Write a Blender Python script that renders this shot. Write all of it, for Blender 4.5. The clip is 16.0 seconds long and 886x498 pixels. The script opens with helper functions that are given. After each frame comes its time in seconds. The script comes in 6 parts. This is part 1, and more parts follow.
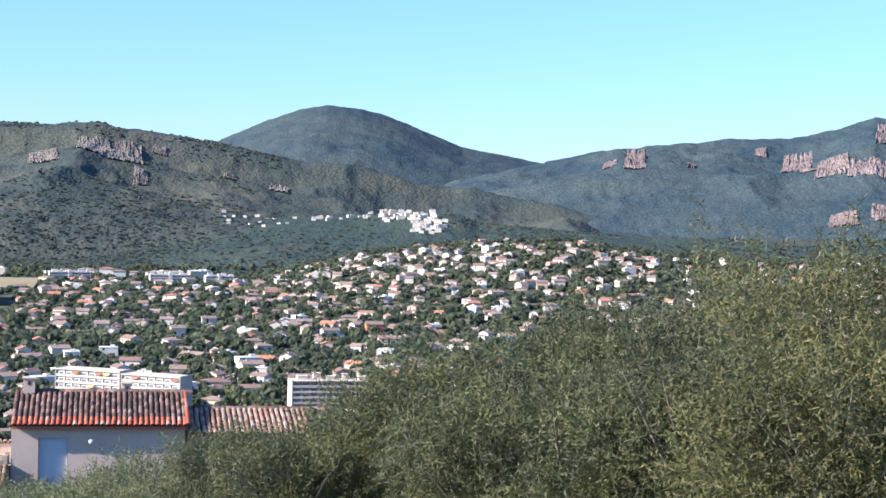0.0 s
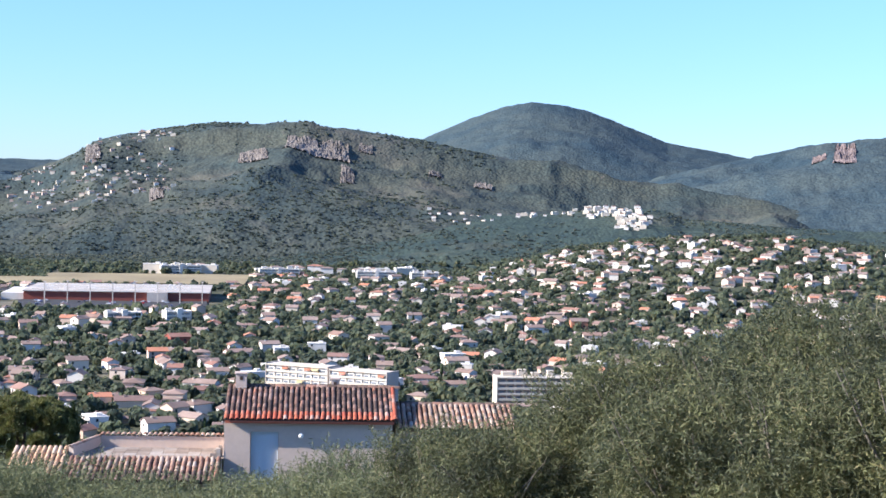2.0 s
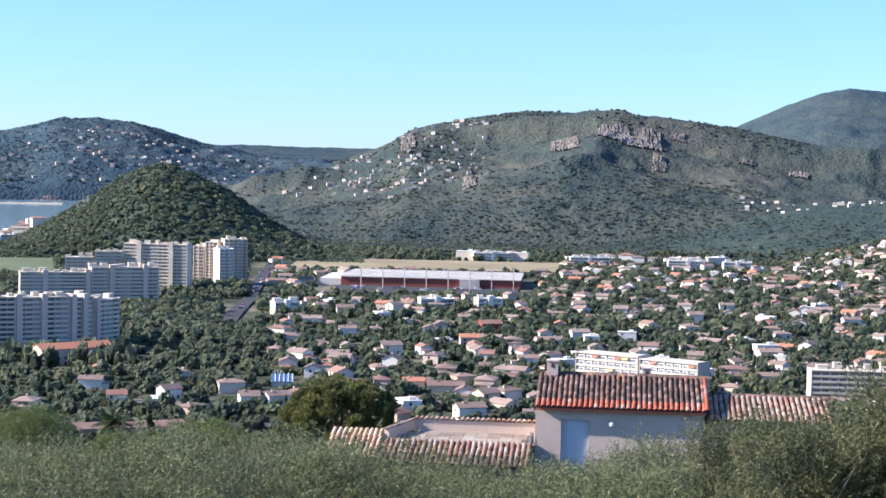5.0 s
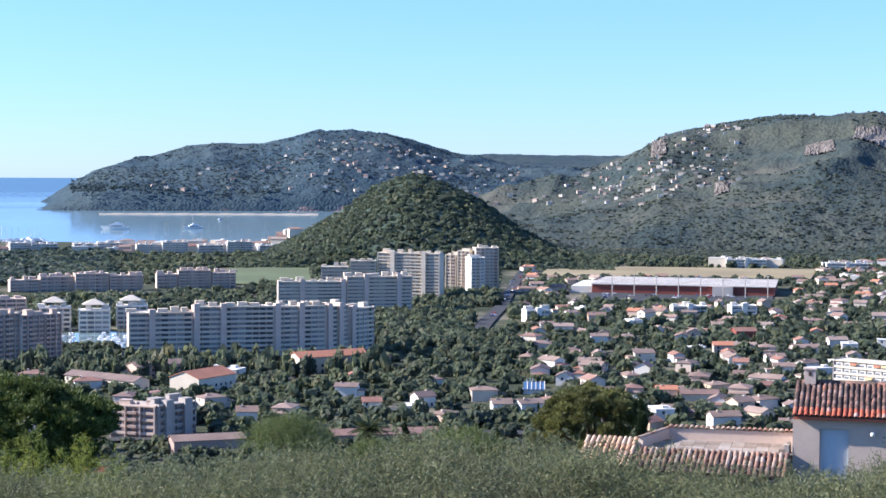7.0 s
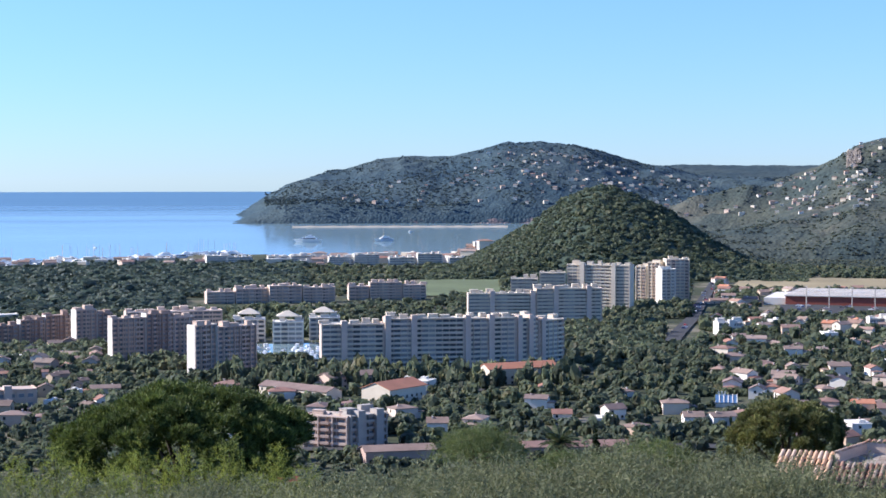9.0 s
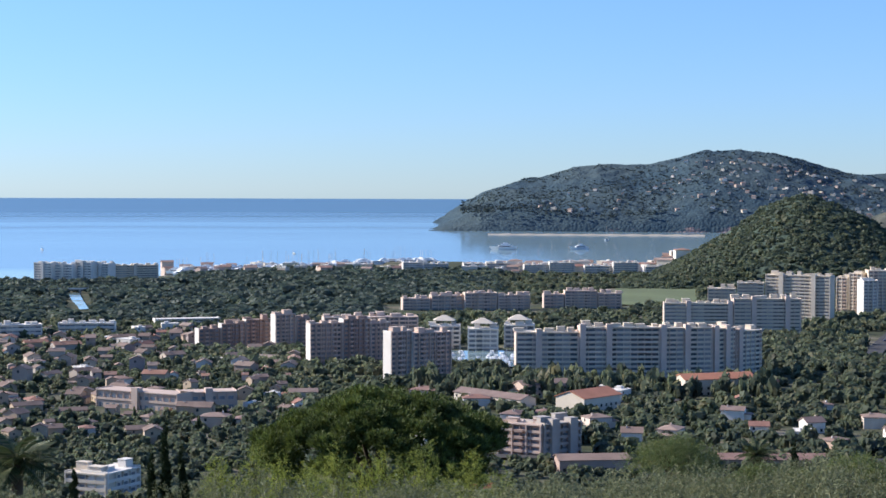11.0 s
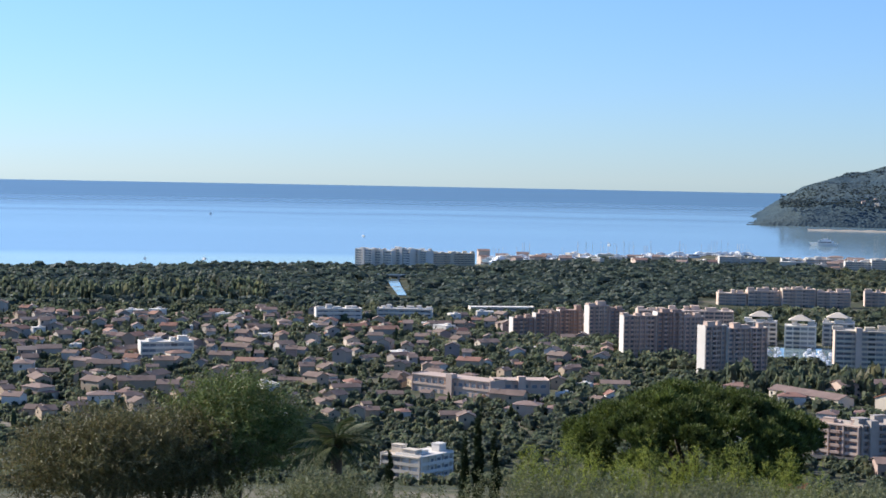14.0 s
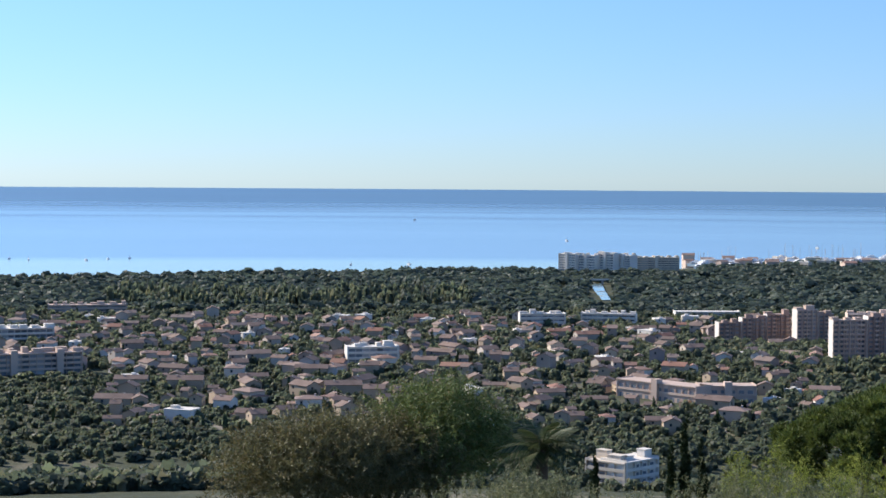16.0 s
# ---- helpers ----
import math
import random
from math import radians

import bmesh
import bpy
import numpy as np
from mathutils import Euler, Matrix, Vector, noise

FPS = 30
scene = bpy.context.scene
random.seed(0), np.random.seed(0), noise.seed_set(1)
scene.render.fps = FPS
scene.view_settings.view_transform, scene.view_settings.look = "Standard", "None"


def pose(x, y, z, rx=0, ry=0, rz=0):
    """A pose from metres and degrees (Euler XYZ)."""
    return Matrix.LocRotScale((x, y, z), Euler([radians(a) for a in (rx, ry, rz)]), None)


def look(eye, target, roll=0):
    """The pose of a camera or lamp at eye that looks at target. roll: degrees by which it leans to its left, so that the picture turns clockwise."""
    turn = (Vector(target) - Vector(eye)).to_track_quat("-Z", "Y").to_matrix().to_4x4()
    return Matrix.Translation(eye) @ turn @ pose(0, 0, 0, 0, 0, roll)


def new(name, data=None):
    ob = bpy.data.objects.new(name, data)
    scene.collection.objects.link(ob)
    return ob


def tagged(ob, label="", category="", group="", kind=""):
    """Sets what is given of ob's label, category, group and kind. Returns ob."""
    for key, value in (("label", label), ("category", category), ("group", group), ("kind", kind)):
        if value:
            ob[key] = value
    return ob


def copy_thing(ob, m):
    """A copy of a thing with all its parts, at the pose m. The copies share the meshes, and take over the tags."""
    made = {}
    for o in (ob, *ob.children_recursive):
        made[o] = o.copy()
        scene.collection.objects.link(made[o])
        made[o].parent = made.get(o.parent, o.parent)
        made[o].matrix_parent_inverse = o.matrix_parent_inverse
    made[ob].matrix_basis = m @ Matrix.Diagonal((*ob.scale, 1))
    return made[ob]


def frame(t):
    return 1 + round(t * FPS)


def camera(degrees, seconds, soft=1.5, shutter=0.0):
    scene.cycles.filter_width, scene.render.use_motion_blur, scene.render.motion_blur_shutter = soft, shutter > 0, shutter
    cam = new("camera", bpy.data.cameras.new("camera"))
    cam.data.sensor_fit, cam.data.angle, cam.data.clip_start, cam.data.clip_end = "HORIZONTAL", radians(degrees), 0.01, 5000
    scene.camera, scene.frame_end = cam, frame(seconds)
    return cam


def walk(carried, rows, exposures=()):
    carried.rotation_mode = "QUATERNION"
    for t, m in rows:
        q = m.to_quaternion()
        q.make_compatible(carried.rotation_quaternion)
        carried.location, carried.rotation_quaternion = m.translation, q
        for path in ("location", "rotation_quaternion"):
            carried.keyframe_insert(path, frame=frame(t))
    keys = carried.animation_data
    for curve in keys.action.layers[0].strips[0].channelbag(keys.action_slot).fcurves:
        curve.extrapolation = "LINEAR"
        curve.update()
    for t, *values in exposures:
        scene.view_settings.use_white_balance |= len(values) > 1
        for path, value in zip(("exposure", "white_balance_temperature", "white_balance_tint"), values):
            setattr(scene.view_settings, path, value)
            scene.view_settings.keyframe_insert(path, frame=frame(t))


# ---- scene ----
# ---- camera: turned on the spot by someone holding it at arm's length ----
EYE, ARM = 115.0, 0.28
cam = camera(28.63, 16.0, soft=1.6)
ROWS = [
    (0, -0.00, -1.87, -1.62),
    (0.5, 1.83, -1.90, -1.74),
    (1, 3.40, -2.01, -1.66),
    (1.5, 5.09, -2.07, -1.39),
    (2, 6.73, -2.14, -1.23),
    (2.5, 8.46, -2.37, -1.29),
    (3, 10.11, -2.52, -1.36),
    (3.5, 11.92, -2.54, -1.15),
    (4, 14.03, -2.73, -1.13),
    (4.2, 14.65, -2.80, -1.12),
    (6.3, 21.93, -2.44, -1.17),
    (6.5, 22.93, -2.49, -1.03),
    (7, 25.20, -2.59, -0.35),
    (7.5, 27.30, -2.61, 0.17),
    (8, 28.59, -2.48, 0.26),
    (8.2, 29.13, -2.41, 0.29),
    (10.3, 35.49, -2.16, -0.13),
    (10.5, 36.15, -2.15, -0.02),
    (11, 37.89, -1.96, -0.20),
    (11.5, 39.91, -1.90, -0.29),
    (12, 41.75, -1.83, -0.18),
    (12.5, 43.50, -1.91, -0.32),
    (13, 45.28, -1.90, -0.51),
    (13.5, 46.84, -2.21, -0.82),
    (14, 48.30, -2.36, -1.06),
    (14.5, 49.73, -2.14, -1.00),
    (15, 51.29, -2.12, -0.76),
    (15.5, 52.84, -2.14, -0.66),
    (16, 54.98, -2.28, -0.40),
]


def polar(az, r, z=0.0):
    """A place r metres off at az degrees to the left of the first view."""
    return Vector((-r * math.sin(radians(az)), r * math.cos(radians(az)), z))


walk(cam, [(t, Matrix.Translation(polar(yaw, ARM)) @ pose(0, 0, EYE, 90 + pitch, roll, yaw)) for t, yaw, pitch, roll in ROWS],
     exposures=[(0.0, 1.13, 5820, 14), (4.2, 1.13, 5820, 14), (8.2, 0.98, 5700, 15), (11.0, 0.66, 5960, 13), (16.0, 0.6, 6150, 12)])

# ---- sun and sky ----
SUN_AZ, SUN_EL = 112.0, 29.0
world = bpy.data.worlds.new("world")
scene.world = world
world.use_nodes = True
wn = world.node_tree
sky = wn.nodes.new("ShaderNodeTexSky")
sky.sky_type = "NISHITA"
sky.sun_disc = False
sky.sun_elevation, sky.sun_rotation = radians(SUN_EL), radians(-SUN_AZ)
sky.air_density, sky.dust_density, sky.ozone_density, sky.altitude = 1.0, 0.05, 3.0, 0
tint = wn.nodes.new("ShaderNodeMix")
tint.data_type, tint.blend_type = "RGBA", "MULTIPLY"
tint.inputs[0].default_value, tint.inputs[7].default_value = 1.0, (0.74, 0.915, 1.19, 1)
wn.links.new(sky.outputs[0], tint.inputs[6])
# clear morning air: the blue holds down to the horizon instead of bleaching out
up = wn.nodes.new("ShaderNodeTexCoord")
split = wn.nodes.new("ShaderNodeSeparateXYZ")
wn.links.new(up.outputs["Generated"], split.inputs[0])
air = wn.nodes.new("ShaderNodeValToRGB")
air.color_ramp.interpolation = "EASE"
air.color_ramp.elements[0].position, air.color_ramp.elements[0].color = 0.0, (0.755, 0.825, 0.955, 1)
air.color_ramp.elements[1].position, air.color_ramp.elements[1].color = 0.22, (1.0, 1.0, 1.0, 1)
wn.links.new(split.outputs[2], air.inputs[0])
clear = wn.nodes.new("ShaderNodeMix")
clear.data_type, clear.blend_type = "RGBA", "MULTIPLY"
clear.inputs[0].default_value = 1.0
wn.links.new(tint.outputs[2], clear.inputs[6])
wn.links.new(air.outputs[0], clear.inputs[7])
wn.links.new(clear.outputs[2], wn.nodes["Background"].inputs[0])
wn.nodes["Background"].inputs[1].default_value = 0.091
sun = new("sun", bpy.data.lights.new("sun", "SUN"))
sun.data.energy, sun.data.angle, sun.data.color = 5.0, radians(0.53), (1.0, 0.90, 0.76)
sun.matrix_world = look(polar(SUN_AZ, 1000 * math.cos(radians(SUN_EL)), 1000 * math.sin(radians(SUN_EL))), (0, 0, 0))


# ---- materials ----
def node(nt, kind, **kw):
    n = nt.nodes.new("ShaderNode" + kind)
    for k, v in kw.items():
        n.inputs[k].default_value = v
    return n


def ramp(nt, src, stops):
    n = nt.nodes.new("ShaderNodeValToRGB")
    el = n.color_ramp.elements
    while len(el) < len(stops):
        el.new(0.5)
    for e, (p, c) in zip(el, stops):
        e.position, e.color = p, (*c, 1) if len(c) == 3 else c
    nt.links.new(src, n.inputs[0])
    return n.outputs[0]


def mixed(nt, fac, a, b, mode="MIX"):
    n = nt.nodes.new("ShaderNodeMix")
    n.data_type, n.blend_type = "RGBA", mode
    for s, v in ((0, fac), (6, a), (7, b)):
        if isinstance(v, (int, float)):
            n.inputs[s].default_value = v
        elif isinstance(v, tuple):
            n.inputs[s].default_value = (*v, 1)
        else:
            nt.links.new(v, n.inputs[s])
    return n.outputs[2]


def noise_of(nt, scale, detail=4, rough=0.6, stretch=None):
    geo = nt.nodes.new("ShaderNodeNewGeometry")
    src = geo.outputs["Position"]
    if stretch:
        m = nt.nodes.new("ShaderNodeMapping")
        m.inputs["Scale"].default_value = stretch
        nt.links.new(src, m.inputs[0])
        src = m.outputs[0]
    n = node(nt, "TexNoise", Scale=scale, Detail=detail, Roughness=rough)
    nt.links.new(src, n.inputs["Vector"])
    return n.outputs[0]


def mat(name, rough=0.8, metal=0.0, spec=0.3):
    m = bpy.data.materials.new(name)
    m.use_nodes = True
    nt = m.node_tree
    b = nt.nodes["Principled BSDF"]
    b.inputs["Roughness"].default_value, b.inputs["Metallic"].default_value = rough, metal
    b.inputs["Specular IOR Level"].default_value = spec
    return m, nt, b


def bump(nt, b, height, dist, strength=0.6):
    n = node(nt, "Bump", Strength=strength, Distance=dist)
    nt.links.new(height, n.inputs["Height"])
    nt.links.new(n.outputs[0], b.inputs["Normal"])


def rand_of(nt, island=False):
    if island:
        return nt.nodes.new("ShaderNodeNewGeometry").outputs["Random Per Island"]
    return nt.nodes.new("ShaderNodeObjectInfo").outputs["Random"]


def plain(name, col, rough=0.8, var=0.18, scale=1.5, bumps=0.01, spec=0.3, metal=0.0, palette=None, island=False):
    """A surface of one colour, or of a palette picked piece by piece, stained at two scales."""
    m, nt, b = mat(name, rough, metal, spec)
    base = ramp(nt, rand_of(nt, island), palette) if palette else None
    big = noise_of(nt, scale * 0.2, 5)
    fine = noise_of(nt, scale * 4, 4)
    stain = ramp(nt, big, [(0.3, (1 - var,) * 3), (0.7, (1.0,) * 3)])
    grain = ramp(nt, fine, [(0.25, (1 - var * 0.7,) * 3), (0.75, (1.0,) * 3)])
    c = mixed(nt, 1.0, base if palette else tuple(col), stain, "MULTIPLY")
    c = mixed(nt, 1.0, c, grain, "MULTIPLY")
    nt.links.new(c, b.inputs["Base Color"])
    if bumps:
        bump(nt, b, fine, bumps)
    return m


def leafy(name, dark, light, dry=None, through_light=0.25, rough=0.6, patch=0.05, swing=0.3):
    """Leaves that let some light through; each leaf or clump has its own tone."""
    m, nt, b = mat(name, rough, 0, 0.25)
    rnd = rand_of(nt, True)
    stops = [(0.0, dark), (0.75, light)] + ([(1.0, dry)] if dry else [])
    c = ramp(nt, rnd, stops)
    big = noise_of(nt, patch, 3)
    c = mixed(nt, 1.0, c, ramp(nt, big, [(0.3, (1 - swing, 1 - swing * 0.95, 1 - swing * 0.85)), (0.7, (1 + swing * 0.5, 1 + swing * 0.35, 1 - swing * 0.15))]), "MULTIPLY")
    nt.links.new(c, b.inputs["Base Color"])
    t = nt.nodes.new("ShaderNodeBsdfTranslucent")
    nt.links.new(c, t.inputs[0])
    mx = node(nt, "MixShader", Fac=through_light)
    nt.links.new(b.outputs[0], mx.inputs[1])
    nt.links.new(t.outputs[0], mx.inputs[2])
    nt.links.new(mx.outputs[0], nt.nodes["Material Output"].inputs[0])
    return m


def hillside(name, green_a, green_b, rock, rock_amount=0.5, field=None):
    """Wooded hillside: crowns of trees with the shade between them painted in, clearings, bare rock where it is steep.
    """
    m, nt, b = mat(name, 0.9, 0, 0.1)
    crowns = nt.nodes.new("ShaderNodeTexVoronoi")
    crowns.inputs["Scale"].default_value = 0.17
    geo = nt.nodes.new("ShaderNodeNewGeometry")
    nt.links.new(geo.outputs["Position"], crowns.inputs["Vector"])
    patches = noise_of(nt, 0.006, 6, 0.65)
    fine = noise_of(nt, 0.12, 4, 0.7)
    c = mixed(nt, ramp(nt, patches, [(0.38, (0, 0, 0)), (0.62, (1, 1, 1))]), tuple(green_a), tuple(green_b))
    # lighter crown centres, darker gaps: shade between crowns put into the colour
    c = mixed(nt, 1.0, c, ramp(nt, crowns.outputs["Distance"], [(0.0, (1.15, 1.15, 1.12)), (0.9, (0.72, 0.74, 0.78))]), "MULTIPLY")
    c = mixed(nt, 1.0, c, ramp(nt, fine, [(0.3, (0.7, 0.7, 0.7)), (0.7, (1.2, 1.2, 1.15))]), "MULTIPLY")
    if field:
        c = mixed(nt, ramp(nt, noise_of(nt, 0.0045, 5, 0.6), [(0.56, (0, 0, 0)), (0.68, (0.75, 0.75, 0.75))]), c, tuple(field))
    sep = nt.nodes.new("ShaderNodeSeparateXYZ")
    nt.links.new(geo.outputs["True Normal"], sep.inputs[0])
    add = nt.nodes.new("ShaderNodeMath")
    add.operation = "MULTIPLY_ADD"
    nt.links.new(noise_of(nt, 0.02, 6, 0.7), add.inputs[0])
    add.inputs[1].default_value = -0.75
    nt.links.new(sep.outputs[2], add.inputs[2])
    edge = 0.30 * rock_amount
    is_rock = ramp(nt, add.outputs[0], [(edge, (1, 1, 1)), (edge + 0.09, (0, 0, 0))])
    rockc = ramp(nt, noise_of(nt, 0.05, 6, 0.75, (1, 1, 0.35)), [(0.3, tuple(v * 0.45 for v in rock)), (0.65, rock)])
    c = mixed(nt, is_rock, c, rockc)
    nt.links.new(c, b.inputs["Base Color"])
    bump(nt, b, crowns.outputs["Distance"], -2.4, 0.62)
    return m


# hill slopes: distance haze is put into the base colours as a blue tint
M_FOREST = hillside("hazed_scrubby_slope", (0.056, 0.076, 0.074), (0.096, 0.104, 0.082), (0.38, 0.32, 0.28), 0.6, (0.140, 0.130, 0.098))
M_FAR = hillside("hazed_far_slope", (0.046, 0.074, 0.090), (0.080, 0.104, 0.104), (0.46, 0.36, 0.34), 0.7)
M_FOOT = hillside("hazed_foothill", (0.048, 0.072, 0.066), (0.070, 0.092, 0.072), (0.25, 0.21, 0.17), 0.4, (0.112, 0.108, 0.078))
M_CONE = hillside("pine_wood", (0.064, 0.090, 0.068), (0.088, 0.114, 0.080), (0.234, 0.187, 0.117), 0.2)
M_CAPE = hillside("hazed_cape_wood", (0.050, 0.084, 0.108), (0.080, 0.112, 0.122), (0.33, 0.25, 0.23), 0.45)


def town_ground():
    m, nt, b = mat("town_ground", 0.95, 0, 0.1)
    big = noise_of(nt, 0.012, 6, 0.65)
    c = ramp(nt, big, [(0.3, (0.05, 0.064, 0.038)), (0.5, (0.085, 0.092, 0.055)), (0.62, (0.20, 0.18, 0.125)), (0.75, (0.28, 0.25, 0.20))])
    c = mixed(nt, 1.0, c, ramp(nt, noise_of(nt, 0.4, 5, 0.7), [(0.3, (0.6, 0.6, 0.6)), (0.7, (1.2, 1.2, 1.2))]), "MULTIPLY")
    nt.links.new(c, b.inputs["Base Color"])
    bump(nt, b, noise_of(nt, 0.6, 4), 0.4)
    return m


def sea_water():
    """Water smooth near the shore, ruffled by wind further out, in lanes that run along the coast; sky reflection
    painted in.
    """
    m, nt, b = mat("sea_water", 0.16, 0, 0.5)
    geo = nt.nodes.new("ShaderNodeNewGeometry")
    flat = nt.nodes.new("ShaderNodeVectorMath")
    flat.operation = "MULTIPLY"
    flat.inputs[1].default_value = (1, 1, 0)
    nt.links.new(geo.outputs["Position"], flat.inputs[0])
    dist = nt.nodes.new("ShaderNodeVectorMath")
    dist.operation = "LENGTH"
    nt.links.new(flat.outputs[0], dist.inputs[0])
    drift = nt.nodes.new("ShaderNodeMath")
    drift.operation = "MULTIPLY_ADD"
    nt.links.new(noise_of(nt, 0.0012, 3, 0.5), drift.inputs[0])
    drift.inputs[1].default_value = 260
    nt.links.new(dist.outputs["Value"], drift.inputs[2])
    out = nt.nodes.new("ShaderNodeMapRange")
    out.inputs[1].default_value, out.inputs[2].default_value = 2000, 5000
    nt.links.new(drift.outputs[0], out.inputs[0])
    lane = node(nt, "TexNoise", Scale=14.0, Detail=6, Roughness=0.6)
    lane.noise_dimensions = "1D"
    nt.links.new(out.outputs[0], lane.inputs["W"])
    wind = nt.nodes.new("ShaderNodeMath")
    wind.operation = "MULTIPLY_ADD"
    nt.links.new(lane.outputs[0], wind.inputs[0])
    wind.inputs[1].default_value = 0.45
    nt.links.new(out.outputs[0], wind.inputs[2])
    # near pale, far dark: the reflected sky is put into the base colour
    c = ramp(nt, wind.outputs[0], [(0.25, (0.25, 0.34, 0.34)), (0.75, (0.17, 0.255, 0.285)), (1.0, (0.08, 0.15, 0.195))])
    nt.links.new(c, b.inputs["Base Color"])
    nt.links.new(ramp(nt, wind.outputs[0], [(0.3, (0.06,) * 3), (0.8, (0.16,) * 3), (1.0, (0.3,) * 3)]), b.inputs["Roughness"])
    bump(nt, b, noise_of(nt, 0.25, 5, 0.65), 0.1, 0.2)
    return m


M_GROUND, M_SEA = town_ground(), sea_water()
M_BUSH = leafy("narrow_leaves", (0.064, 0.078, 0.040), (0.178, 0.200, 0.112), (0.26, 0.24, 0.15), 0.3, patch=1.6, swing=0.62)
M_GOLD = leafy("yellowgreen_narrow_leaves", (0.064, 0.074, 0.032), (0.190, 0.196, 0.092), (0.27, 0.24, 0.14), 0.32, patch=0.9, swing=0.55)
M_SCRUB = leafy("greygreen_leaves", (0.105, 0.125, 0.060), (0.215, 0.235, 0.120), (0.27, 0.26, 0.15), 0.3, patch=0.5)
M_PINE = leafy("pine_needles", (0.038, 0.060, 0.017), (0.150, 0.195, 0.050), None, 0.25, patch=0.5, swing=0.45)
# brighter copy of the pine needles: sunlight on the crown put into the colour
M_SUNPINE = leafy("pine_needles_painted_sunlit", (0.080, 0.092, 0.034), (0.225, 0.245, 0.088), (0.22, 0.18, 0.09), 0.3, patch=0.7, swing=0.5)
M_LIME = leafy("bright_leaves", (0.130, 0.165, 0.030), (0.33, 0.375, 0.075), None, 0.35, patch=0.4)
M_BROAD = leafy("broad_leaves", (0.072, 0.112, 0.036), (0.200, 0.252, 0.078), (0.23, 0.20, 0.085), 0.25, patch=0.12)
M_BROWN = leafy("browning_leaves", (0.095, 0.098, 0.046), (0.185, 0.18, 0.085), (0.22, 0.165, 0.08), 0.3, patch=0.3)
M_CYPRESS = leafy("cypress_leaves", (0.019, 0.035, 0.016), (0.056, 0.080, 0.032), None, 0.1, patch=0.5)
# distant leaves: haze is put into these colours, paler and bluer than near ones
M_TOWNTREE = leafy("hazed_town_tree_leaves", (0.100, 0.132, 0.096), (0.168, 0.202, 0.132), (0.20, 0.195, 0.125), 0.55, patch=0.05, swing=0.45)
M_CONEPINE = leafy("hazed_hill_pine_leaves", (0.092, 0.122, 0.082), (0.124, 0.152, 0.096), None, 0.42, patch=0.03)
M_HILLTREE = leafy("hazed_mountain_leaves", (0.118, 0.152, 0.138), (0.150, 0.182, 0.150), (0.162, 0.172, 0.138), 0.55, patch=0.012, swing=0.35)
M_CAPETREE = leafy("hazed_headland_leaves", (0.080, 0.118, 0.140), (0.110, 0.148, 0.156), None, 0.5, patch=0.012, swing=0.35)
M_SHOREPINE = leafy("hazed_shore_pine_leaves", (0.080, 0.114, 0.098), (0.112, 0.144, 0.112), None, 0.45, patch=0.02)
M_BARK = plain("bark", (0.13, 0.10, 0.075), 0.9, 0.4, 6, 0.02)
M_TWIG = plain("pale_bark", (0.30, 0.26, 0.20), 0.9, 0.4, 6, 0.01)
M_STUCCO = plain("house_stucco", (0.6, 0.5, 0.42), 0.9, 0.12, 0.6, 0.01, palette=[(0.0, (0.74, 0.67, 0.56)), (0.35, (0.70, 0.58, 0.44)), (0.55, (0.66, 0.47, 0.34)), (0.75, (0.78, 0.73, 0.65)), (1.0, (0.62, 0.45, 0.34))])
M_ROOF = plain("town_roof_tiles", (0.4, 0.2, 0.14), 0.9, 0.3, 0.8, 0.05, palette=[(0.0, (0.32, 0.22, 0.17)), (0.4, (0.40, 0.29, 0.23)), (0.7, (0.28, 0.20, 0.17)), (0.9, (0.40, 0.20, 0.14)), (1.0, (0.46, 0.34, 0.27))])
# wall palette lowered: shade on the old town's fronts is put into it
M_OLDWALL = plain("old_town_render_dimmed", (0.5, 0.43, 0.37), 0.9, 0.15, 0.6, 0.01, palette=[(0.0, (0.38, 0.34, 0.30)), (0.25, (0.52, 0.46, 0.38)), (0.45, (0.38, 0.29, 0.23)), (0.6, (0.50, 0.39, 0.27)), (0.8, (0.70, 0.66, 0.60)), (0.9, (0.46, 0.31, 0.24)), (1.0, (0.32, 0.29, 0.28))], island=True)
M_OLDROOF = plain("old_town_tiles", (0.3, 0.22, 0.18), 0.9, 0.35, 0.8, 0.05, palette=[(0.0, (0.22, 0.16, 0.13)), (0.3, (0.36, 0.26, 0.20)), (0.55, (0.27, 0.19, 0.15)), (0.75, (0.40, 0.31, 0.25)), (0.9, (0.42, 0.21, 0.14)), (1.0, (0.48, 0.27, 0.18))], island=True)
M_WHITE = plain("white_render", (0.80, 0.745, 0.655), 0.85, 0.12, 0.5, 0.01)
M_CREAM = plain("cream_render", (0.74, 0.64, 0.50), 0.85, 0.14, 0.5, 0.01)
M_PINK = plain("pinkish_render", (0.62, 0.475, 0.38), 0.85, 0.14, 0.5, 0.01)
M_FIN = plain("pink_concrete", (0.72, 0.57, 0.46), 0.9, 0.16, 0.5, 0.01)
M_GREY = plain("grey_concrete", (0.46, 0.41, 0.36), 0.9, 0.2, 0.5, 0.01)
M_GLASS = plain("window_glass", (0.035, 0.045, 0.055), 0.12, 0.2, 0.5, 0, 0.6)
M_GLAZED = plain("glazed_balconies_and_blinds", (0.2, 0.23, 0.26), 0.25, 0.2, 0.5, 0, 0.5, palette=[(0.0, (0.05, 0.06, 0.07)), (0.35, (0.14, 0.165, 0.19)), (0.7, (0.26, 0.29, 0.32)), (1.0, (0.44, 0.44, 0.43))], island=True)
M_BROWNWALL = plain("brown_pink_render", (0.44, 0.32, 0.26), 0.9, 0.16, 0.5, 0.01)
